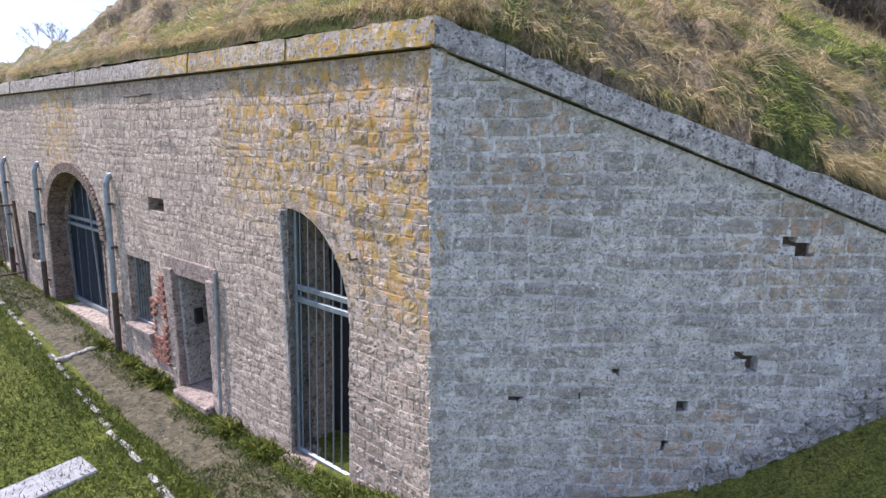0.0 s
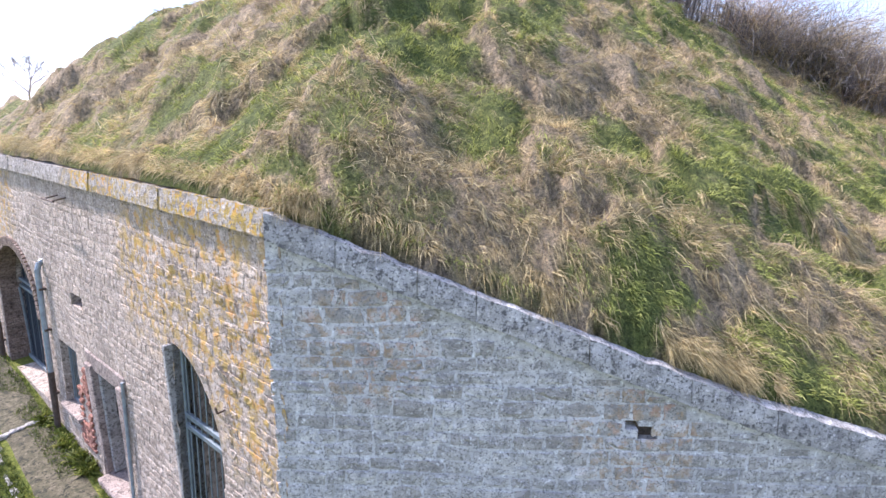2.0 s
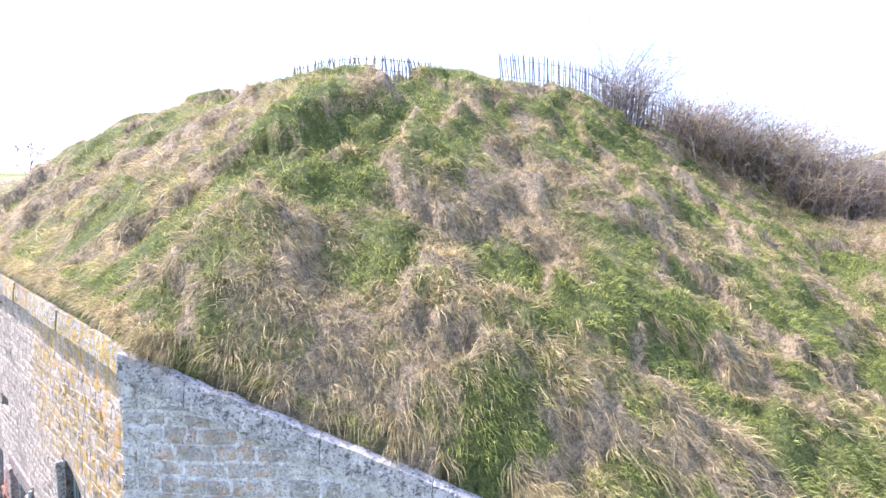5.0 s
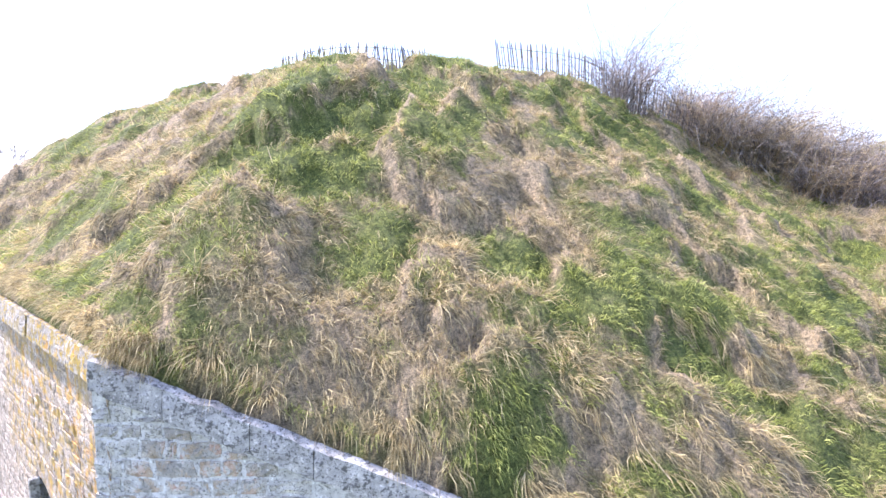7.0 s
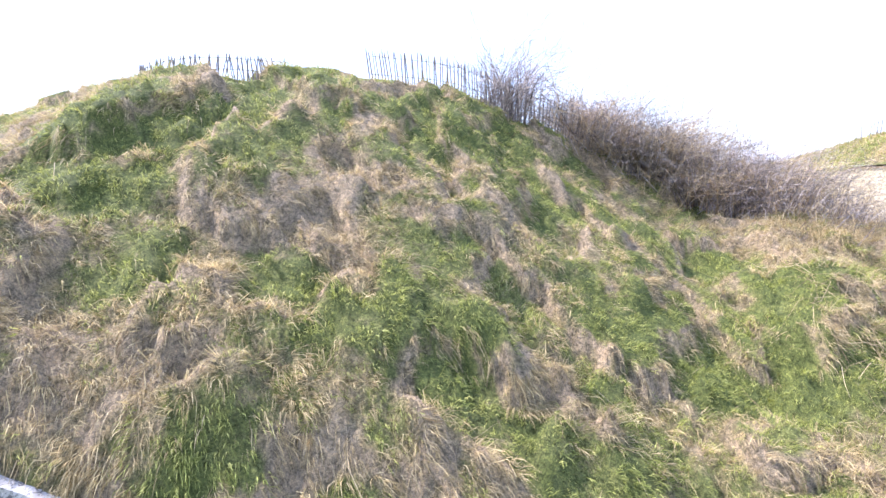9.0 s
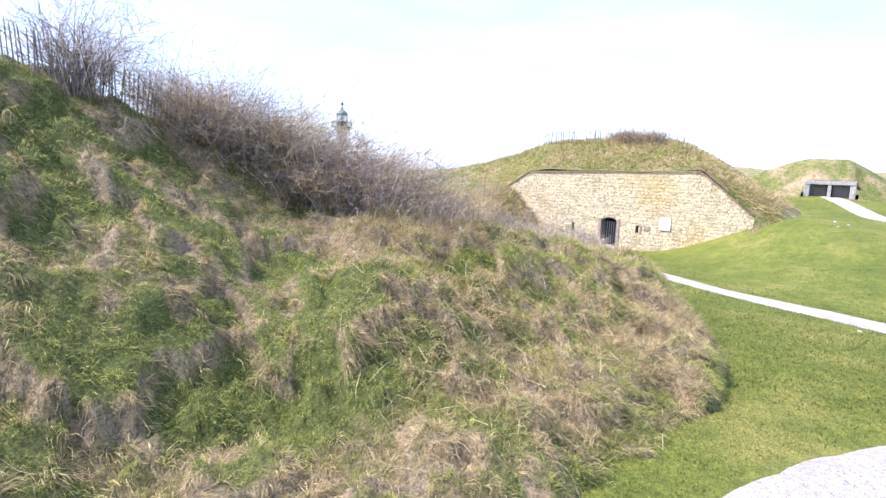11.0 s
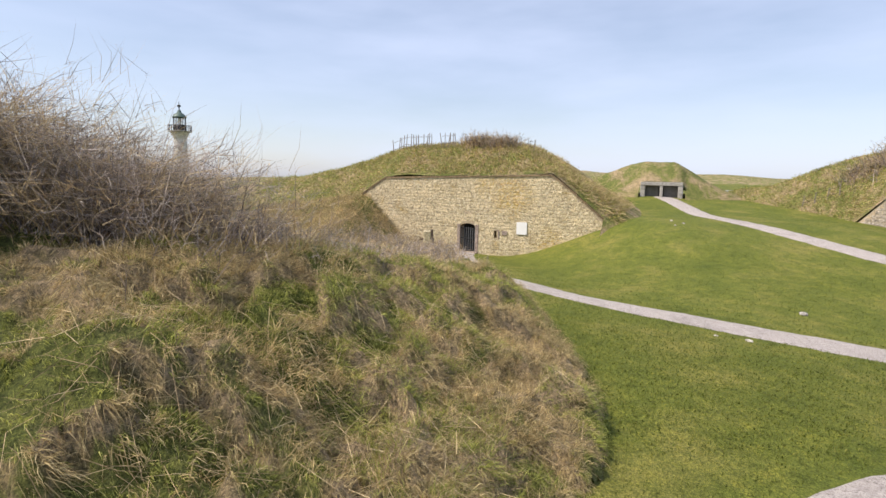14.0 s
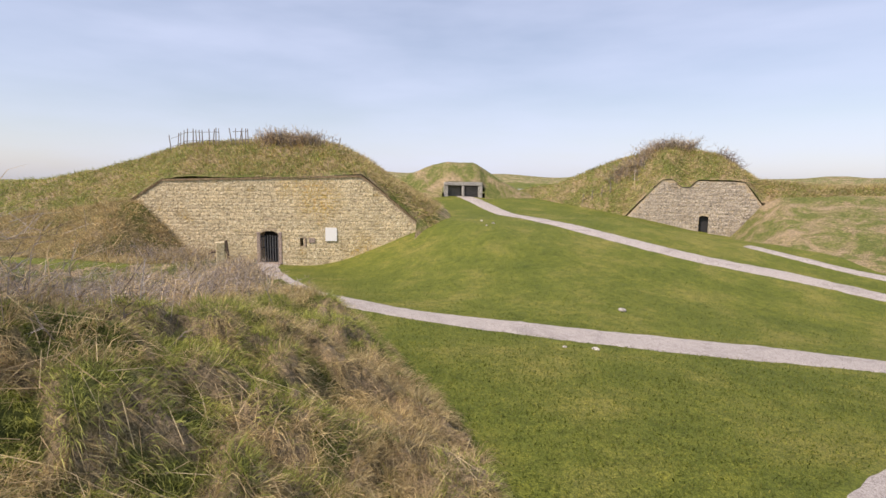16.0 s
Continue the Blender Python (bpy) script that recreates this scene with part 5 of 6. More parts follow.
def grass(name, fn, x, y, length, width, up, fall, mat, seed, label, sink=0.02, spread=0.45, tuft_dir=None):
    """Grass blades rooted on a surface: they rise a little, then hang downhill."""
    r = np.random.RandomState(seed)
    n = len(x)
    z = fn(x, y) - sink
    gx, gy = slope_of(lambda a, b: fn(a, b), x, y, 0.25)
    down = np.stack([-gx, -gy, -(gx ** 2 + gy ** 2)], 1)
    normal = unit(np.stack([-gx, -gy, np.ones(n)], 1))
    length = length * r.uniform(0.45, 1.7, n)
    rand = r.normal(size=(n, 3)) * spread
    if tuft_dir is not None:
        rand = 0.45 * rand + tuft_dir
    root = np.stack([x, y, z], 1)
    swirl = 1.1 * wave_noise(x, y, 0.6, 55, 2) * (fall > 0.5)
    c, s_ = np.cos(swirl), np.sin(swirl)
    down = np.stack([down[:, 0] * c - down[:, 1] * s_, down[:, 0] * s_ + down[:, 1] * c, down[:, 2]], 1)
    d1 = unit(up * normal + fall * 0.55 * down + rand)
    mid = root + d1 * (length * 0.55)[:, None]
    d2 = unit(0.25 * up * normal + fall * 1.1 * down + 0.8 * rand + np.array([0, 0, -0.35 * fall]))
    tip = mid + d2 * (length * 0.5)[:, None]
    ob = ribbons(name, root, tip, mid, width * r.uniform(0.6, 1.4, n), mat)
    return tagged(ob, label, "grass", kind="stuff")


def scatter(n, x0, x1, y0, y1, ok, seed):
    r = np.random.RandomState(seed)
    x, y = r.uniform(x0, x1, n), r.uniform(y0, y1, n)
    k = ok(x, y, r.uniform(0, 1, n))
    return x[k], y[k]


def on_mound(x, y):
    s, u = along(x, y), inward(x, y)
    return (x > 0.22) & ((u > 0.24) | (s > 7.9)) & (mound_z(x, y, False) > ground_z(x, y) - 0.02)


def tufts(n_tufts, per, radius, x0, x1, y0, y1, ok, seed):
    cx, cy = scatter(n_tufts, x0, x1, y0, y1, ok, seed)
    r = np.random.RandomState(seed + 1)
    cx, cy = np.repeat(cx, per), np.repeat(cy, per)
    ang, rad = r.uniform(0, 6.283, len(cx)), radius * np.sqrt(r.uniform(0, 1, len(cx)))
    comb = np.repeat(r.normal(size=(len(cx) // per, 3)) * 0.5, per, 0)
    return cx + rad * np.cos(ang), cy + rad * np.sin(ang), comb


def near_part(x, y):
    """1 where the way passes close, falling off with distance."""
    d = np.minimum(np.hypot(x + 1.0, y + 4.5), np.hypot(x - 6.5, y + 9.5))
    return np.clip(1.35 - d / 14.0, 0.12, 1.0)


def plant_mound():
    x, y, comb = tufts(30000, 16, 0.11, 0.2, 18, -13.5, 9, lambda a, b, q: on_mound(a, b) & (q < near_part(a, b) ** 1.5) & (dryness(a, b) > -0.2 + 0.45 * (q * 7 % 1)), 61)
    k = on_mound(x, y)
    grass("dry_grass", mound_z, x[k], y[k], 0.2, 0.003, 0.16, 0.95, STRAW, 62, "long dry straw-coloured grass hanging down the bank", tuft_dir=0.8 * comb[k])
    x, y, comb = tufts(34000, 14, 0.08, 0.2, 18, -13.5, 9, lambda a, b, q: on_mound(a, b) & (q < near_part(a, b) ** 1.5) & (dryness(a, b) < 0.36 - 0.48 * (q * 7 % 1)), 63)
    k = on_mound(x, y)
    grass("green_grass", mound_z, x[k], y[k], 0.095, 0.0036, 0.9, 0.55, GREEN, 64, "fresh green grass among the dry thatch", tuft_dir=0.6 * comb[k])
    # domed tussocks: blades part from the crown and droop all round
    cx, cy = scatter(5200, 0.3, 18, -13, 9, lambda a, b, q: on_mound(a, b) & (q < near_part(a, b) ** 1.5) & (dryness(a, b) > -0.05), 75)
    r = np.random.RandomState(77)
    per = 44
    ang, size = r.uniform(0, 6.283, len(cx) * per), np.repeat(r.uniform(0.5, 1.25, len(cx)), per)
    x, y = np.repeat(cx, per) + 0.07 * size * np.cos(ang), np.repeat(cy, per) + 0.07 * size * np.sin(ang)
    k = on_mound(x, y)
    radial = np.stack([np.cos(ang), np.sin(ang), np.full(len(ang), 0.35)], 1)
    grass("tussock_grass", mound_z, x[k], y[k], 0.22 * size[k], 0.003, 0.5, 0.95, STRAW, 76, "domed pale tussocks standing out of the thatch", spread=0.35, tuft_dir=0.75 * radial[k])
    # single fallen stalks
    x, y = scatter(420, 0.4, 20, -13, 8, lambda a, b, q: on_mound(a, b) & (q < near_part(a, b)), 78)
    r = np.random.RandomState(79)
    n = len(x)
    turn, ln = r.uniform(0, 6.283, n), r.uniform(0.25, 0.8, n)
    pts = []
    for f in (0.0, 0.5, 1.0):
        px, py = x + f * ln * np.cos(turn) + 0.06 * f * r.normal(size=n), y + f * ln * np.sin(turn) + 0.06 * f * r.normal(size=n)
        pts.append(np.stack([px, py, mound_z(px, py) + 0.03 + r.uniform(0, 0.06, n)], 1))
    tagged(ribbons("fallen_stalk", pts[0], pts[2], pts[1], np.full(n, 0.0035), TWIG_PALE), "pale dry stalks lying across the bank", "stalks", kind="stuff")
    x, y = scatter(1500, 9.5, 16, -12, -5, lambda a, b, q: on_mound(a, b) & (along(a, b) > 11.5), 104)
    n = len(x)
    turn, ln = r.uniform(0, 6.283, n), r.uniform(0.3, 0.95, n)
    pts = []
    for f in (0.0, 0.5, 1.0):
        px, py = x + f * ln * np.cos(turn) + 0.08 * f * r.normal(size=n), y + f * ln * np.sin(turn) + 0.08 * f * r.normal(size=n)
        pts.append(np.stack([px, py, mound_z(px, py) + 0.04 + (0.16 if f == 0.5 else 0.1) * r.uniform(0.2, 1.2, n)], 1))
    tagged(ribbons("arching_stalk", pts[0], pts[2], pts[1], np.full(n, 0.0035), TWIG_PALE), "long pale dead stalks arching over the spur", "stalks", kind="stuff")
    x, y = scatter(66000, 0.2, 34, -14, 40, lambda a, b, q: on_mound(a, b) & (q < np.clip(1.5 - np.hypot(a, b) / 40, 0.15, 0.9)) & (near_part(a, b) < 0.75), 65)
    grass("far_grass", mound_z, x, y, 0.2, 0.0055, 0.5, 0.7, STRAW, 66, "mixed rough grass on the far rampart slope")
    x, y = scatter(80000, 0.2, 34, -14, 40, lambda a, b, q: on_mound(a, b) & (q < np.clip(1.5 - np.hypot(a, b) / 40, 0.15, 0.9)) & (near_part(a, b) < 0.75) & (dryness(a, b) < 0.12), 67)
    grass("far_green_grass", mound_z, x, y, 0.14, 0.006, 1.0, 0.4, GREEN, 68, "green grass on the far rampart slope")
    for fn, org, da, db, a0, a1, seed in ((fort_surface, FORT_O, FORT_DIR, FORT_IN, -16, 18, 91), (fort2_surface, F2_O, F2_DIR, F2_IN, -14, 22, 93)):
        r = np.random.RandomState(seed)
        a, b = r.uniform(a0, a1, 22000), r.uniform(0.1, 7, 22000)
        x, y = org.x + da.x * a + db.x * b, org.y + da.y * a + db.y * b
        grass("bank_grass", fn, x, y, 0.4, 0.016, 0.6, 0.7, STRAW, seed, "rough grass on the far earth banks", spread=0.6)
        a, b = r.uniform(a0, a1, 16000), r.uniform(0.1, 7, 16000)
        x, y = org.x + da.x * a + db.x * b, org.y + da.y * a + db.y * b
        grass("bank_green_grass", fn, x, y, 0.3, 0.016, 1.0, 0.4, GREEN, seed + 1, "green grass on the far earth banks", spread=0.6)
    # straw that still stands on the spur
    x, y, comb = tufts(7000, 16, 0.1, 10.0, 26, -12.5, -5, lambda a, b, q: on_mound(a, b) & (along(a, b) > 12) & (q < 0.35 + 0.65 * smooth01(11, 14, a)) & (wave_noise(a, b, 0.8, 101, 3) > -0.08), 97)
    k = on_mound(x, y)
    grass("standing_straw", mound_z, x[k], y[k], 0.24, 0.0034, 0.8, 0.5, STRAW, 98, "upright pale straw on the spur of the bank", spread=0.6, tuft_dir=0.5 * comb[k])
    x, y, comb = tufts(5500, 16, 0.1, 9.5, 24, -12.5, -5, lambda a, b, q: on_mound(a, b) & (along(a, b) > 12) & (wave_noise(a, b, 0.8, 101, 3) < -0.04), 102)
    k = on_mound(x, y)
    grass("standing_green_grass", mound_z, x[k], y[k], 0.17, 0.0036, 1.0, 0.35, GREEN, 103, "long upright green grass between the straw", spread=0.6, tuft_dir=0.5 * comb[k])
    r = np.random.RandomState(99)
    a, b = r.uniform(-13, 2.4, 26000), r.uniform(-7, -0.1, 26000)
    x, y = FORT_O.x + FORT_DIR.x * a + FORT_IN.x * b, FORT_O.y + FORT_DIR.y * a + FORT_IN.y * b
    flank = lambda px, py: np.maximum(ground_z(px, py), side_bank((px - FORT_O.x) * FORT_DIR.x + (py - FORT_O.y) * FORT_DIR.y, (px - FORT_O.x) * FORT_IN.x + (py - FORT_O.y) * FORT_IN.y))
    grass("flank_grass", flank, x, y, 0.35, 0.014, 0.8, 0.5, STRAW, 100, "dry grass on the bank beside the fort wall", spread=0.6)
    # fringe that hangs over the coping
    r = np.random.RandomState(70)
    s = r.uniform(0.1, 8.2, 30000)
    s = s[wave_noise(s, s * 0 + 3.0, 1.1, 71, 3) > -0.05]
    u = r.uniform(0.22, 0.4, len(s))
    x, y = 0.608 * s + 0.794 * u, -0.794 * s + 0.608 * u
    grass("overhanging_grass", mound_z, x, y, 0.17, 0.0019, 0.3, 1.0, STRAW, 72, "dry grass fringe hanging over the coping")
    yy = r.uniform(0.1, 24, 18000)
    yy = yy[wave_noise(yy, yy * 0 + 7.0, 1.1, 73, 3) > -0.3]
    grass("front_fringe", mound_z, r.uniform(0.22, 0.4, len(yy)), yy, 0.13, 0.003, 0.4, 0.9, STRAW, 74, "short dry grass fringe along the front coping")


def clear_of_paths(x, y):
    ok = np.ones(len(x), bool)
    for line, half in ((LOWER_WAY, 1.0), (((60, -29.6), (56, -29.4), (47, -28.4), (40.7, -28.5), (33.4, -31.3), (28.5, -35.4), (23.4, -38.4)), 0.92), (TRACK_WAY, 0.9)):
        for (ax, ay), (bx, by) in zip(line, line[1:]):
            t = np.clip(((x - ax) * (bx - ax) + (y - ay) * (by - ay)) / ((bx - ax) ** 2 + (by - ay) ** 2), 0, 1)
            ok &= np.hypot(x - ax - t * (bx - ax), y - ay - t * (by - ay)) > half
    return ok


def plant_lawn():
    x, y = scatter(120000, 8, 27, -24, -9.5, lambda a, b, q: (mound_z(a, b, False) < ground_z(a, b) + 0.15) & (q < np.clip(1.3 - np.hypot(a - 13, b + 13) / 11 + 0.25 * wave_noise(a, b, 0.5, 96, 2), 0, 1)), 81)
    k = clear_of_paths(x, y)
    grass("lawn_grass", ground_z, x[k], y[k], 0.05, 0.004, 1.0, 0.2, LAWN_BLADE, 82, "short mown lawn grass blades", sink=0.0, spread=0.7)
    x, y = scatter(150000, 14, 50, -40, -11, lambda a, b, q: (mound_z(a, b, False) < ground_z(a, b) + 0.1) & (q < np.clip(1.15 - np.hypot(a - 12, b + 14) / 30, 0.08, 1)) & clear_of_paths(a, b), 88)
    grass("slope_lawn_grass", ground_z, x, y, 0.05, 0.009, 1.0, 0.2, LAWN_BLADE, 89, "mown grass on the slope between the paths", sink=0.0, spread=0.8)
    x, y = scatter(130000, -5, 7, -8, 12, lambda a, b, q: ((a < -1.3) | ((along(a, b) > 0.5) & (inward(a, b) < -0.05))) & (q < np.clip(1.1 - np.hypot(a + 2.0, b - 0.5) / 9 + 0.3 * wave_noise(a, b, 0.6, 95, 2), 0, 1)), 83)
    grass("front_lawn_grass", ground_z, x, y, 0.065, 0.005, 1.0, 0.2, LUSH_BLADE, 84, "short green grass in front of the casemates", sink=0.0, spread=0.7)
    x, y = scatter(60000, -4.6, -1.45, -1.5, 12, lambda a, b, q: (q < 1.15 - (b + 1) / 14) & (q < np.clip((a + 4.9) / 1.6 + 0.5 * wave_noise(a, b, 0.8, 94, 2), 0, 1)) & (q < np.clip((b + 2.0) / 2.0, 0, 1)), 90)
    grass("front_lawn_turf", ground_z, x, y, 0.07, 0.006, 1.0, 0.2, LUSH_BLADE, 92, "thick green turf beside the kerb", sink=0.0, spread=0.8)
    x, y = scatter(60000, -1.45, -0.02, 0.4, 22, lambda a, b, q: (wave_noise(a, b, 0.9, 85, 3) > -0.45 + 0.4 * (np.abs(a + 0.75) < 0.22)) & (q < 1.1 - b / 24), 86)
    grass("strip_grass", ground_z, x, y, 0.07, 0.006, 1.0, 0.2, LUSH_BLADE, 87, "weedy grass tufts on the earth strip", sink=-0.02, spread=0.8)


STONES = ((22.9, -17.7, 0.16), (21.8, -17.5, 0.13), (21.5, -18.3, 0.2), (21.7, -19.6, 0.12), (25.7, -22.4, 0.3), (42.1, -23.8, 0.22), (40.9, -24.1, 0.2), (40.2, -23.3, 0.16))


def loose_stone(x, y, size, seed):
    """A half-buried stone in the turf."""
    rnd = random.Random(seed)
    bm = bmesh.new()
    bmesh.ops.create_icosphere(bm, subdivisions=2, radius=1.0)
    for v in bm.verts:
        k = 1 + 0.25 * noise.noise(v.co * 1.7 + Vector((seed, 0, 0)))
        v.co = Vector((v.co.x * k * size, v.co.y * k * size * rnd.uniform(0.75, 0.8), v.co.z * k * size * 0.45))
    ob = part("stone", bm, KERB_STONE)
    ob.location = (x, y, float(ground_z(x, y)) + 0.1 * size)
    tagged(ob, "pale loose stone half sunk in the lawn", "stone", "loose stones on the lawn")


for k, (x, y, sz) in enumerate(STONES):
    loose_stone(x, y, 0.6 * sz, 500 + k)


def weed(x, y, size, seed):
    r = np.random.RandomState(seed)
    n = 160
    a, el = r.uniform(0, 6.283, n), r.uniform(0.2, 1.3, n)
    root = np.stack([x + r.normal(0, 0.06, n), y + r.normal(0, 0.1, n), np.full(n, float(ground_z(x, y)))], 1)
    d = np.stack([np.cos(a) * np.cos(el), np.sin(a) * np.cos(el), np.sin(el)], 1)
    ln = size * r.uniform(0.5, 1.2, n)
    mid = root + d * (0.6 * ln)[:, None]
    tip = mid + unit(d + np.array([0, 0, -0.6])) * (0.45 * ln)[:, None]
    tagged(ribbons("weed_clump", root, tip, mid, np.full(n, 0.022), LAWN_BLADE), "leafy green weeds growing at the wall foot", "weed", "weeds along the wall")


for k, (x, y, sz) in enumerate(((-0.12, 5.9, 0.3), (-0.15, 6.3, 0.26), (-0.12, 3.7, 0.28), (-0.2, 2.75, 0.24), (-0.3, 1.1, 0.2), (-0.2, 8.0, 0.22), (-0.15, 7.0, 0.2), (-0.14, 15.2, 0.3))):
    weed(x, y, sz, 300 + k)


def shrub(name, label, centres, fn, stems, height, spread, width, mats, seed, twigs=5, arch=0.5):
    """Bare stems that fork and arch over, over a list of rooting places."""
    r = np.random.RandomState(seed)
    b = base(name, label, "shrub")
    for mi, mat in enumerate(mats):
        n = stems // len(mats)
        c = np.array(centres)[r.randint(0, len(centres), n)]
        x, y = c[:, 0] + r.normal(0, spread, n), c[:, 1] + r.normal(0, spread, n)
        root = np.stack([x, y, fn(x, y) - 0.05], 1)
        h = height * c[:, 2] * r.uniform(0.45, 1.15, n)
        lean = r.normal(0, 0.5, (n, 2))
        d1 = unit(np.concatenate([lean, np.ones((n, 1))], 1))
        mid = root + d1 * (0.6 * h)[:, None]
        d2 = unit(np.concatenate([lean * 2.2 + r.normal(0, 0.3, (n, 2)), r.uniform(-0.1, 1.0, (n, 1)) * (1.2 - arch)], 1))
        tip = mid + d2 * (0.55 * h)[:, None]
        roots, mids, tips, w = [root], [mid], [tip], [np.full(n, width)]
        for t in range(twigs):
            f = r.uniform(0.25, 1.0, n)[:, None]
            start = np.where(f < 0.55, root + (mid - root) * f / 0.55, mid + (tip - mid) * (f - 0.55) / 0.45)
            ln = (h * r.uniform(0.15, 0.4, n))[:, None]
            dd = unit(d2 * 0.6 + r.normal(0, 0.55, (n, 3)) + np.array([0, 0, 0.35]))
            m2 = start + dd * ln * 0.5
            e2 = m2 + unit(dd + r.normal(0, 0.35, (n, 3)) + np.array([0, 0, -0.25 * arch])) * ln * 0.6
            roots.append(start), mids.append(m2), tips.append(e2), w.append(np.full(n, width * 0.5))
        tagged(ribbons("brush", root, tip, mid, w[0], mat, b), kind="stuff")
        tagged(ribbons("brushwood", np.concatenate(roots[1:]), np.concatenate(tips[1:]), np.concatenate(mids[1:]), np.concatenate(w[1:]), mat, b), kind="stuff")
    return b


def row(points, n, h0, h1):
    out = []
    for (x0, y0), (x1, y1) in zip(points, points[1:]):
        for k in range(n):
            t = k / n
            out.append((x0 + (x1 - x0) * t, y0 + (y1 - y0) * t, h0 + (h1 - h0) * t))
    return out


def plant_shrubs():
    shrub("bare_bush", "leafless grey-brown bush beside the paling fence", [(12.2, 0.6, 1.0), (12.4, 0.4, 0.9), (12.0, 0.8, 0.85)], mound_z, 210, 2.5, 0.17, 0.009, (TWIG,), 401, 11, 0.2)
    shrub("bramble_thicket", "dense leafless bramble thicket on the rampart shoulder", row([(13.9, -0.3), (14.5, -1.1), (15.1, -1.9)], 4, 1.0, 1.1), mound_z, 1150, 2.1, 0.4, 0.0085, (TWIG, TWIG, TWIG_PALE), 402, 7, 0.85)
    shrub("bramble_thicket", "dense leafless bramble thicket on the rampart shoulder", row([(15.0, -1.8), (15.7, -2.8), (16.5, -3.8)], 4, 1.1, 0.95), mound_z, 1450, 2.3, 0.42, 0.0085, (TWIG, TWIG, TWIG_PALE), 403, 7, 0.85)
    shrub("bramble_thicket", "tall arching bramble stems on the near slope", row([(14.1, -1.3), (14.5, -2.4), (15.1, -3.5)], 4, 1.0, 1.1), mound_z, 520, 1.7, 0.3, 0.008, (TWIG, TWIG_PALE), 411, 6, 0.9)
    shrub("bramble_thicket", "tall arching bramble stems on the near slope", row([(15.2, -3.4), (15.8, -4.5), (16.9, -5.6)], 4, 1.25, 1.05), mound_z, 1250, 1.8, 0.42, 0.0085, (TWIG, TWIG, TWIG_PALE), 412, 6, 0.9)
    shrub("dry_reeds", "tangle of pale dry stems along the spur", row([(15.2, -5.2), (17.5, -6.3), (20, -7.2), (23, -8.0)], 5, 0.95, 0.75), mound_z, 2600, 1.15, 0.75, 0.008, (TWIG_PALE, TWIG, TWIG), 404, 4, 0.7)
    shrub("dry_reeds", "tangle of pale dry stems along the spur", row([(22, -7.8), (26, -8.5), (30, -8.8), (34, -8.6)], 6, 0.85, 0.8), mound_z, 2400, 1.0, 0.8, 0.01, (TWIG_PALE, TWIG), 405, 4, 0.7)
    shrub("dry_reeds", "tangle of pale dry stems below the fort wall", [(*on_fort(a, b), 1.0) for a in (-1.5, 0.5, 2.3, 3.4) for b in (-1.5, -3.5, -5.0)], lambda x, y: np.maximum(mound_z(x, y), ground_z(x, y)), 900, 1.4, 0.6, 0.013, (TWIG_PALE, TWIG), 406, 4, 0.7)
    shrub("bank_scrub", "dry brush clump on top of the fort bank", [(*on_fort(a, 3.4), 1.0) for a in (5.6, 6.4, 7.2, 8.0, 8.8)], lambda x, y: fort_surface(x, y), 900, 1.15, 0.35, 0.022, (TWIG_PALE, TWIG), 407, 4, 0.4)
    shrub("bank_scrub", "dry brush clump on top of the small bank", [(*on_fort2(a, 4.5), 1.0) for a in (-1.5, 0.0, 1.2, 2.6, 4.0)], lambda x, y: fort2_surface(x, y), 1000, 1.35, 0.55, 0.022, (TWIG_PALE, TWIG), 408, 4, 0.4)
    shrub("bank_scrub", "dark bush on the shoulder of the small bank", [(*on_fort2(7.2, 4.0), 1.0), (*on_fort2(8.0, 4.0), 0.8)], lambda x, y: fort2_surface(x, y), 220, 1.2, 0.3, 0.022, (TWIG,), 409, 5, 0.4)
    shrub("far_bush", "leafless bush between the fort and the shelter", [(62.5, -19.5, 1.0), (63.2, -21, 0.9), (62, -18.2, 0.8)], lambda x, y: np.maximum(ground_z(x, y), 7.2), 420, 1.7, 0.6, 0.025, (TWIG,), 410, 5, 0.5)


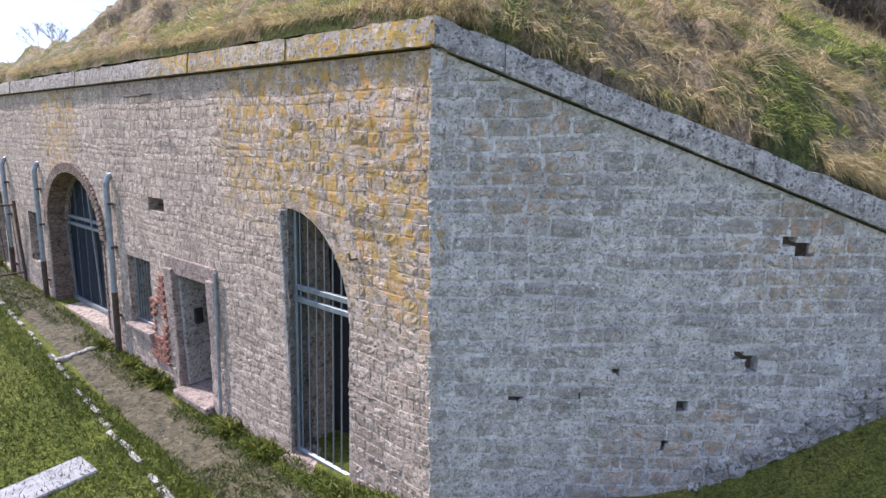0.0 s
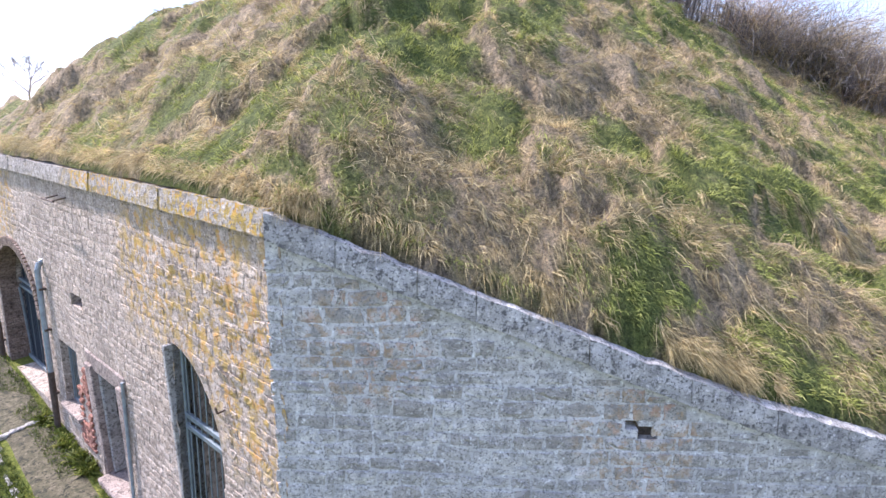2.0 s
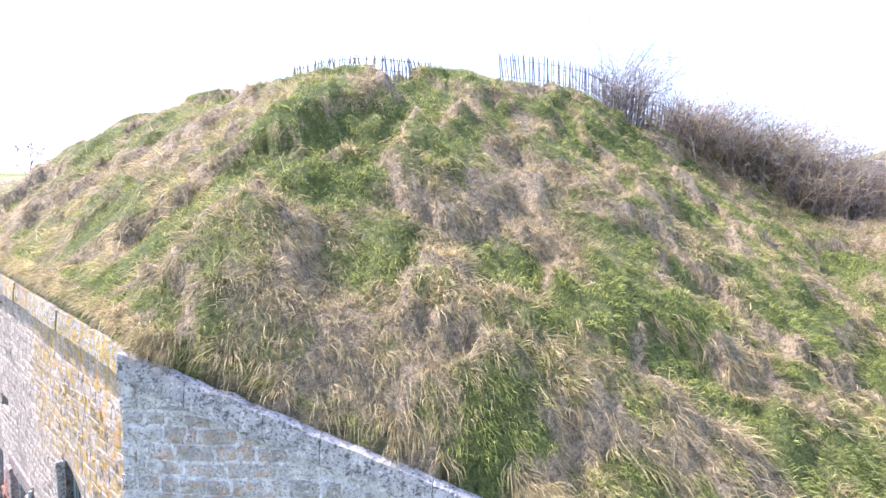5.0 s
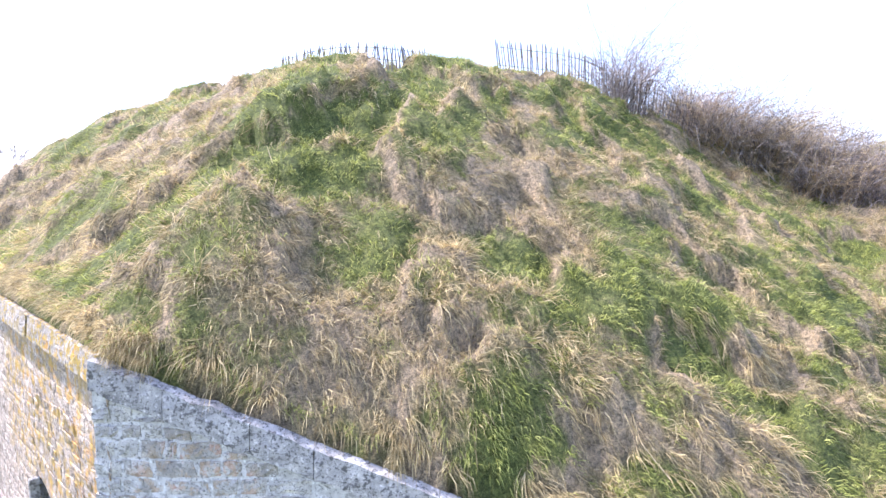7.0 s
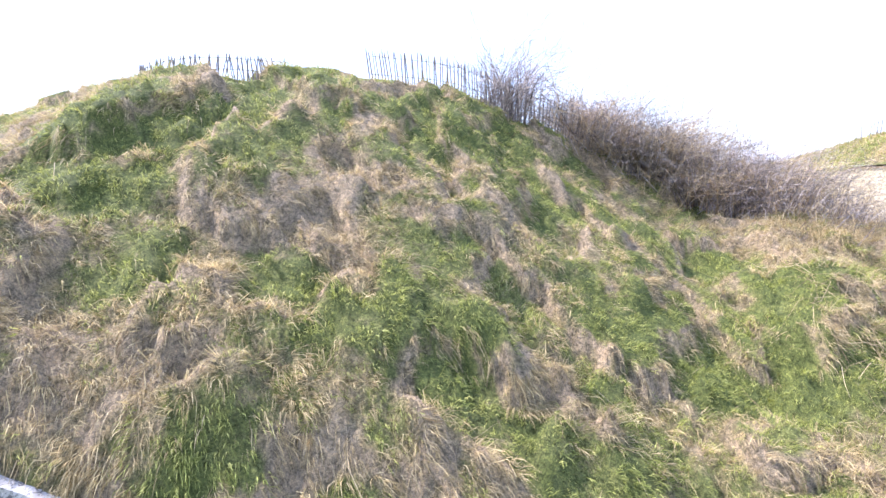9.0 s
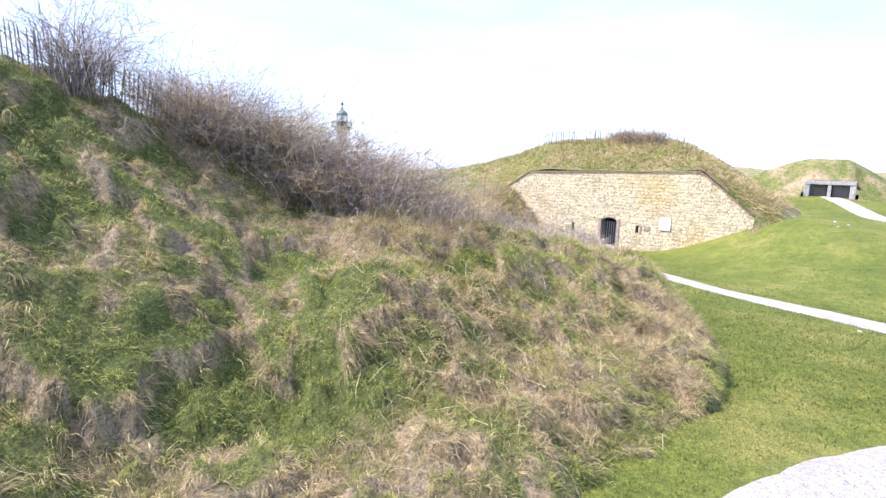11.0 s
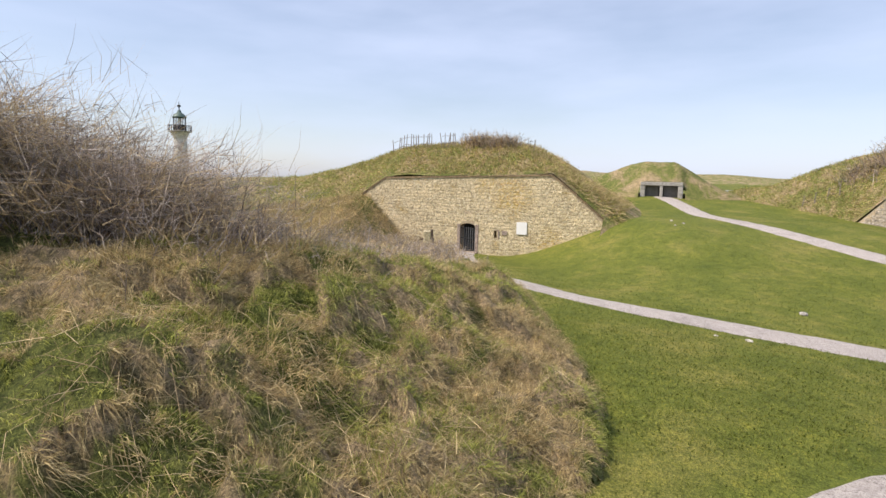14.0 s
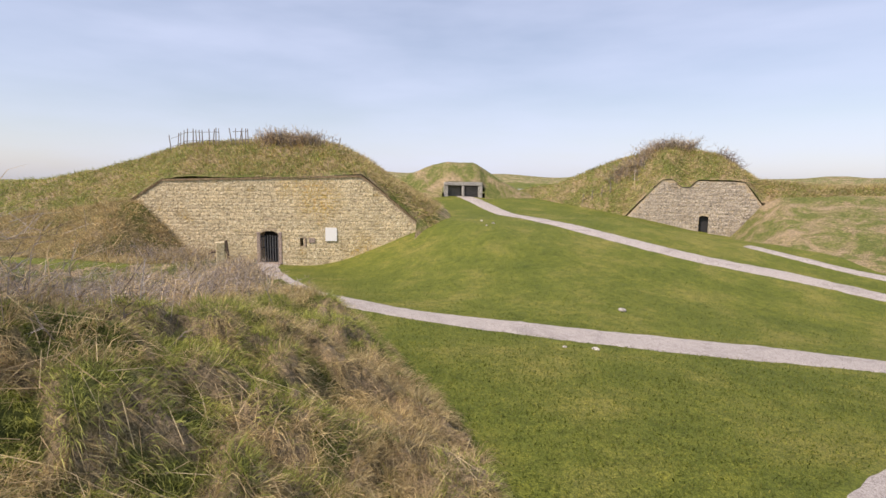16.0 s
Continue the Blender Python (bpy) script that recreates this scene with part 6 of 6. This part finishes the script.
def bare_tree(x, y, h, seed):
    rnd = random.Random(seed)
    t = base("bare_tree", "small leafless tree on the horizon", "tree", at=(x, y, max(float(ground_z(x, y)), float(mound_z(x, y)))))
    bm = bmesh.new()
    rod(bm, (0, 0, -0.3), (0.1, 0, h * 0.45), 0.018 * h, 0.012 * h, 7)
    part("trunk", bm, TWIG, t)
    bm = bmesh.new()

    def grow(p, d, ln, r, depth):
        q = p + d * ln
        rod(bm, p, q, r, r * 0.65, 5)
        if depth:
            for _ in range(3):
                e = (d + Vector((rnd.gauss(0, 0.5), rnd.gauss(0, 0.5), rnd.gauss(0.15, 0.3)))).normalized()
                grow(q, e, ln * rnd.uniform(0.6, 0.85), r * 0.62, depth - 1)
    for _ in range(4):
        grow(Vector((0.1, 0, h * 0.42)), Vector((rnd.gauss(0, 0.5), rnd.gauss(0, 0.5), 1)).normalized(), h * 0.2, 0.011 * h, 4)
    part("crown", bm, TWIG, t)


bare_tree(3.9, 22.0, 2.5, 77)


# distant low dunes and woods round the horizon
def dunes(name, radius, z_fn, n, mat, label):
    verts, faces = [], []
    for k in range(n + 1):
        a = 2 * math.pi * k / n
        c, s = math.cos(a), math.sin(a)
        for j, (dr, f) in enumerate(((-40, -0.3), (-15, 0.55), (0, 1.0), (30, 0.7), (60, -0.5))):
            rr = radius + dr
            x, y = 20 + rr * c, -10 + rr * s
            verts.append((x, y, float(ground_z(x, y)) - 1 + f * (1 + z_fn(a))))
    for k in range(n):
        for j in range(4):
            q = k * 5 + j
            faces.append((q, q + 5, q + 6, q + 1))
    return tagged(arrays(name, verts, faces, mat, smooth=True), label, "dunes", kind="structure")


dunes("backdrop_dunes", 190, lambda a: 3.6 + 1.6 * noise.noise((math.cos(a) * 4, math.sin(a) * 4, 0)) + 1.2 * noise.noise((math.cos(a) * 14, math.sin(a) * 14, 3)), 240, FAR_GREEN, "distant scrub-covered dunes on the horizon")

plant_mound()
plant_lawn()
plant_shrubs()
kerb_line()
brick_patch()
arch_bricks()
lay_walls()
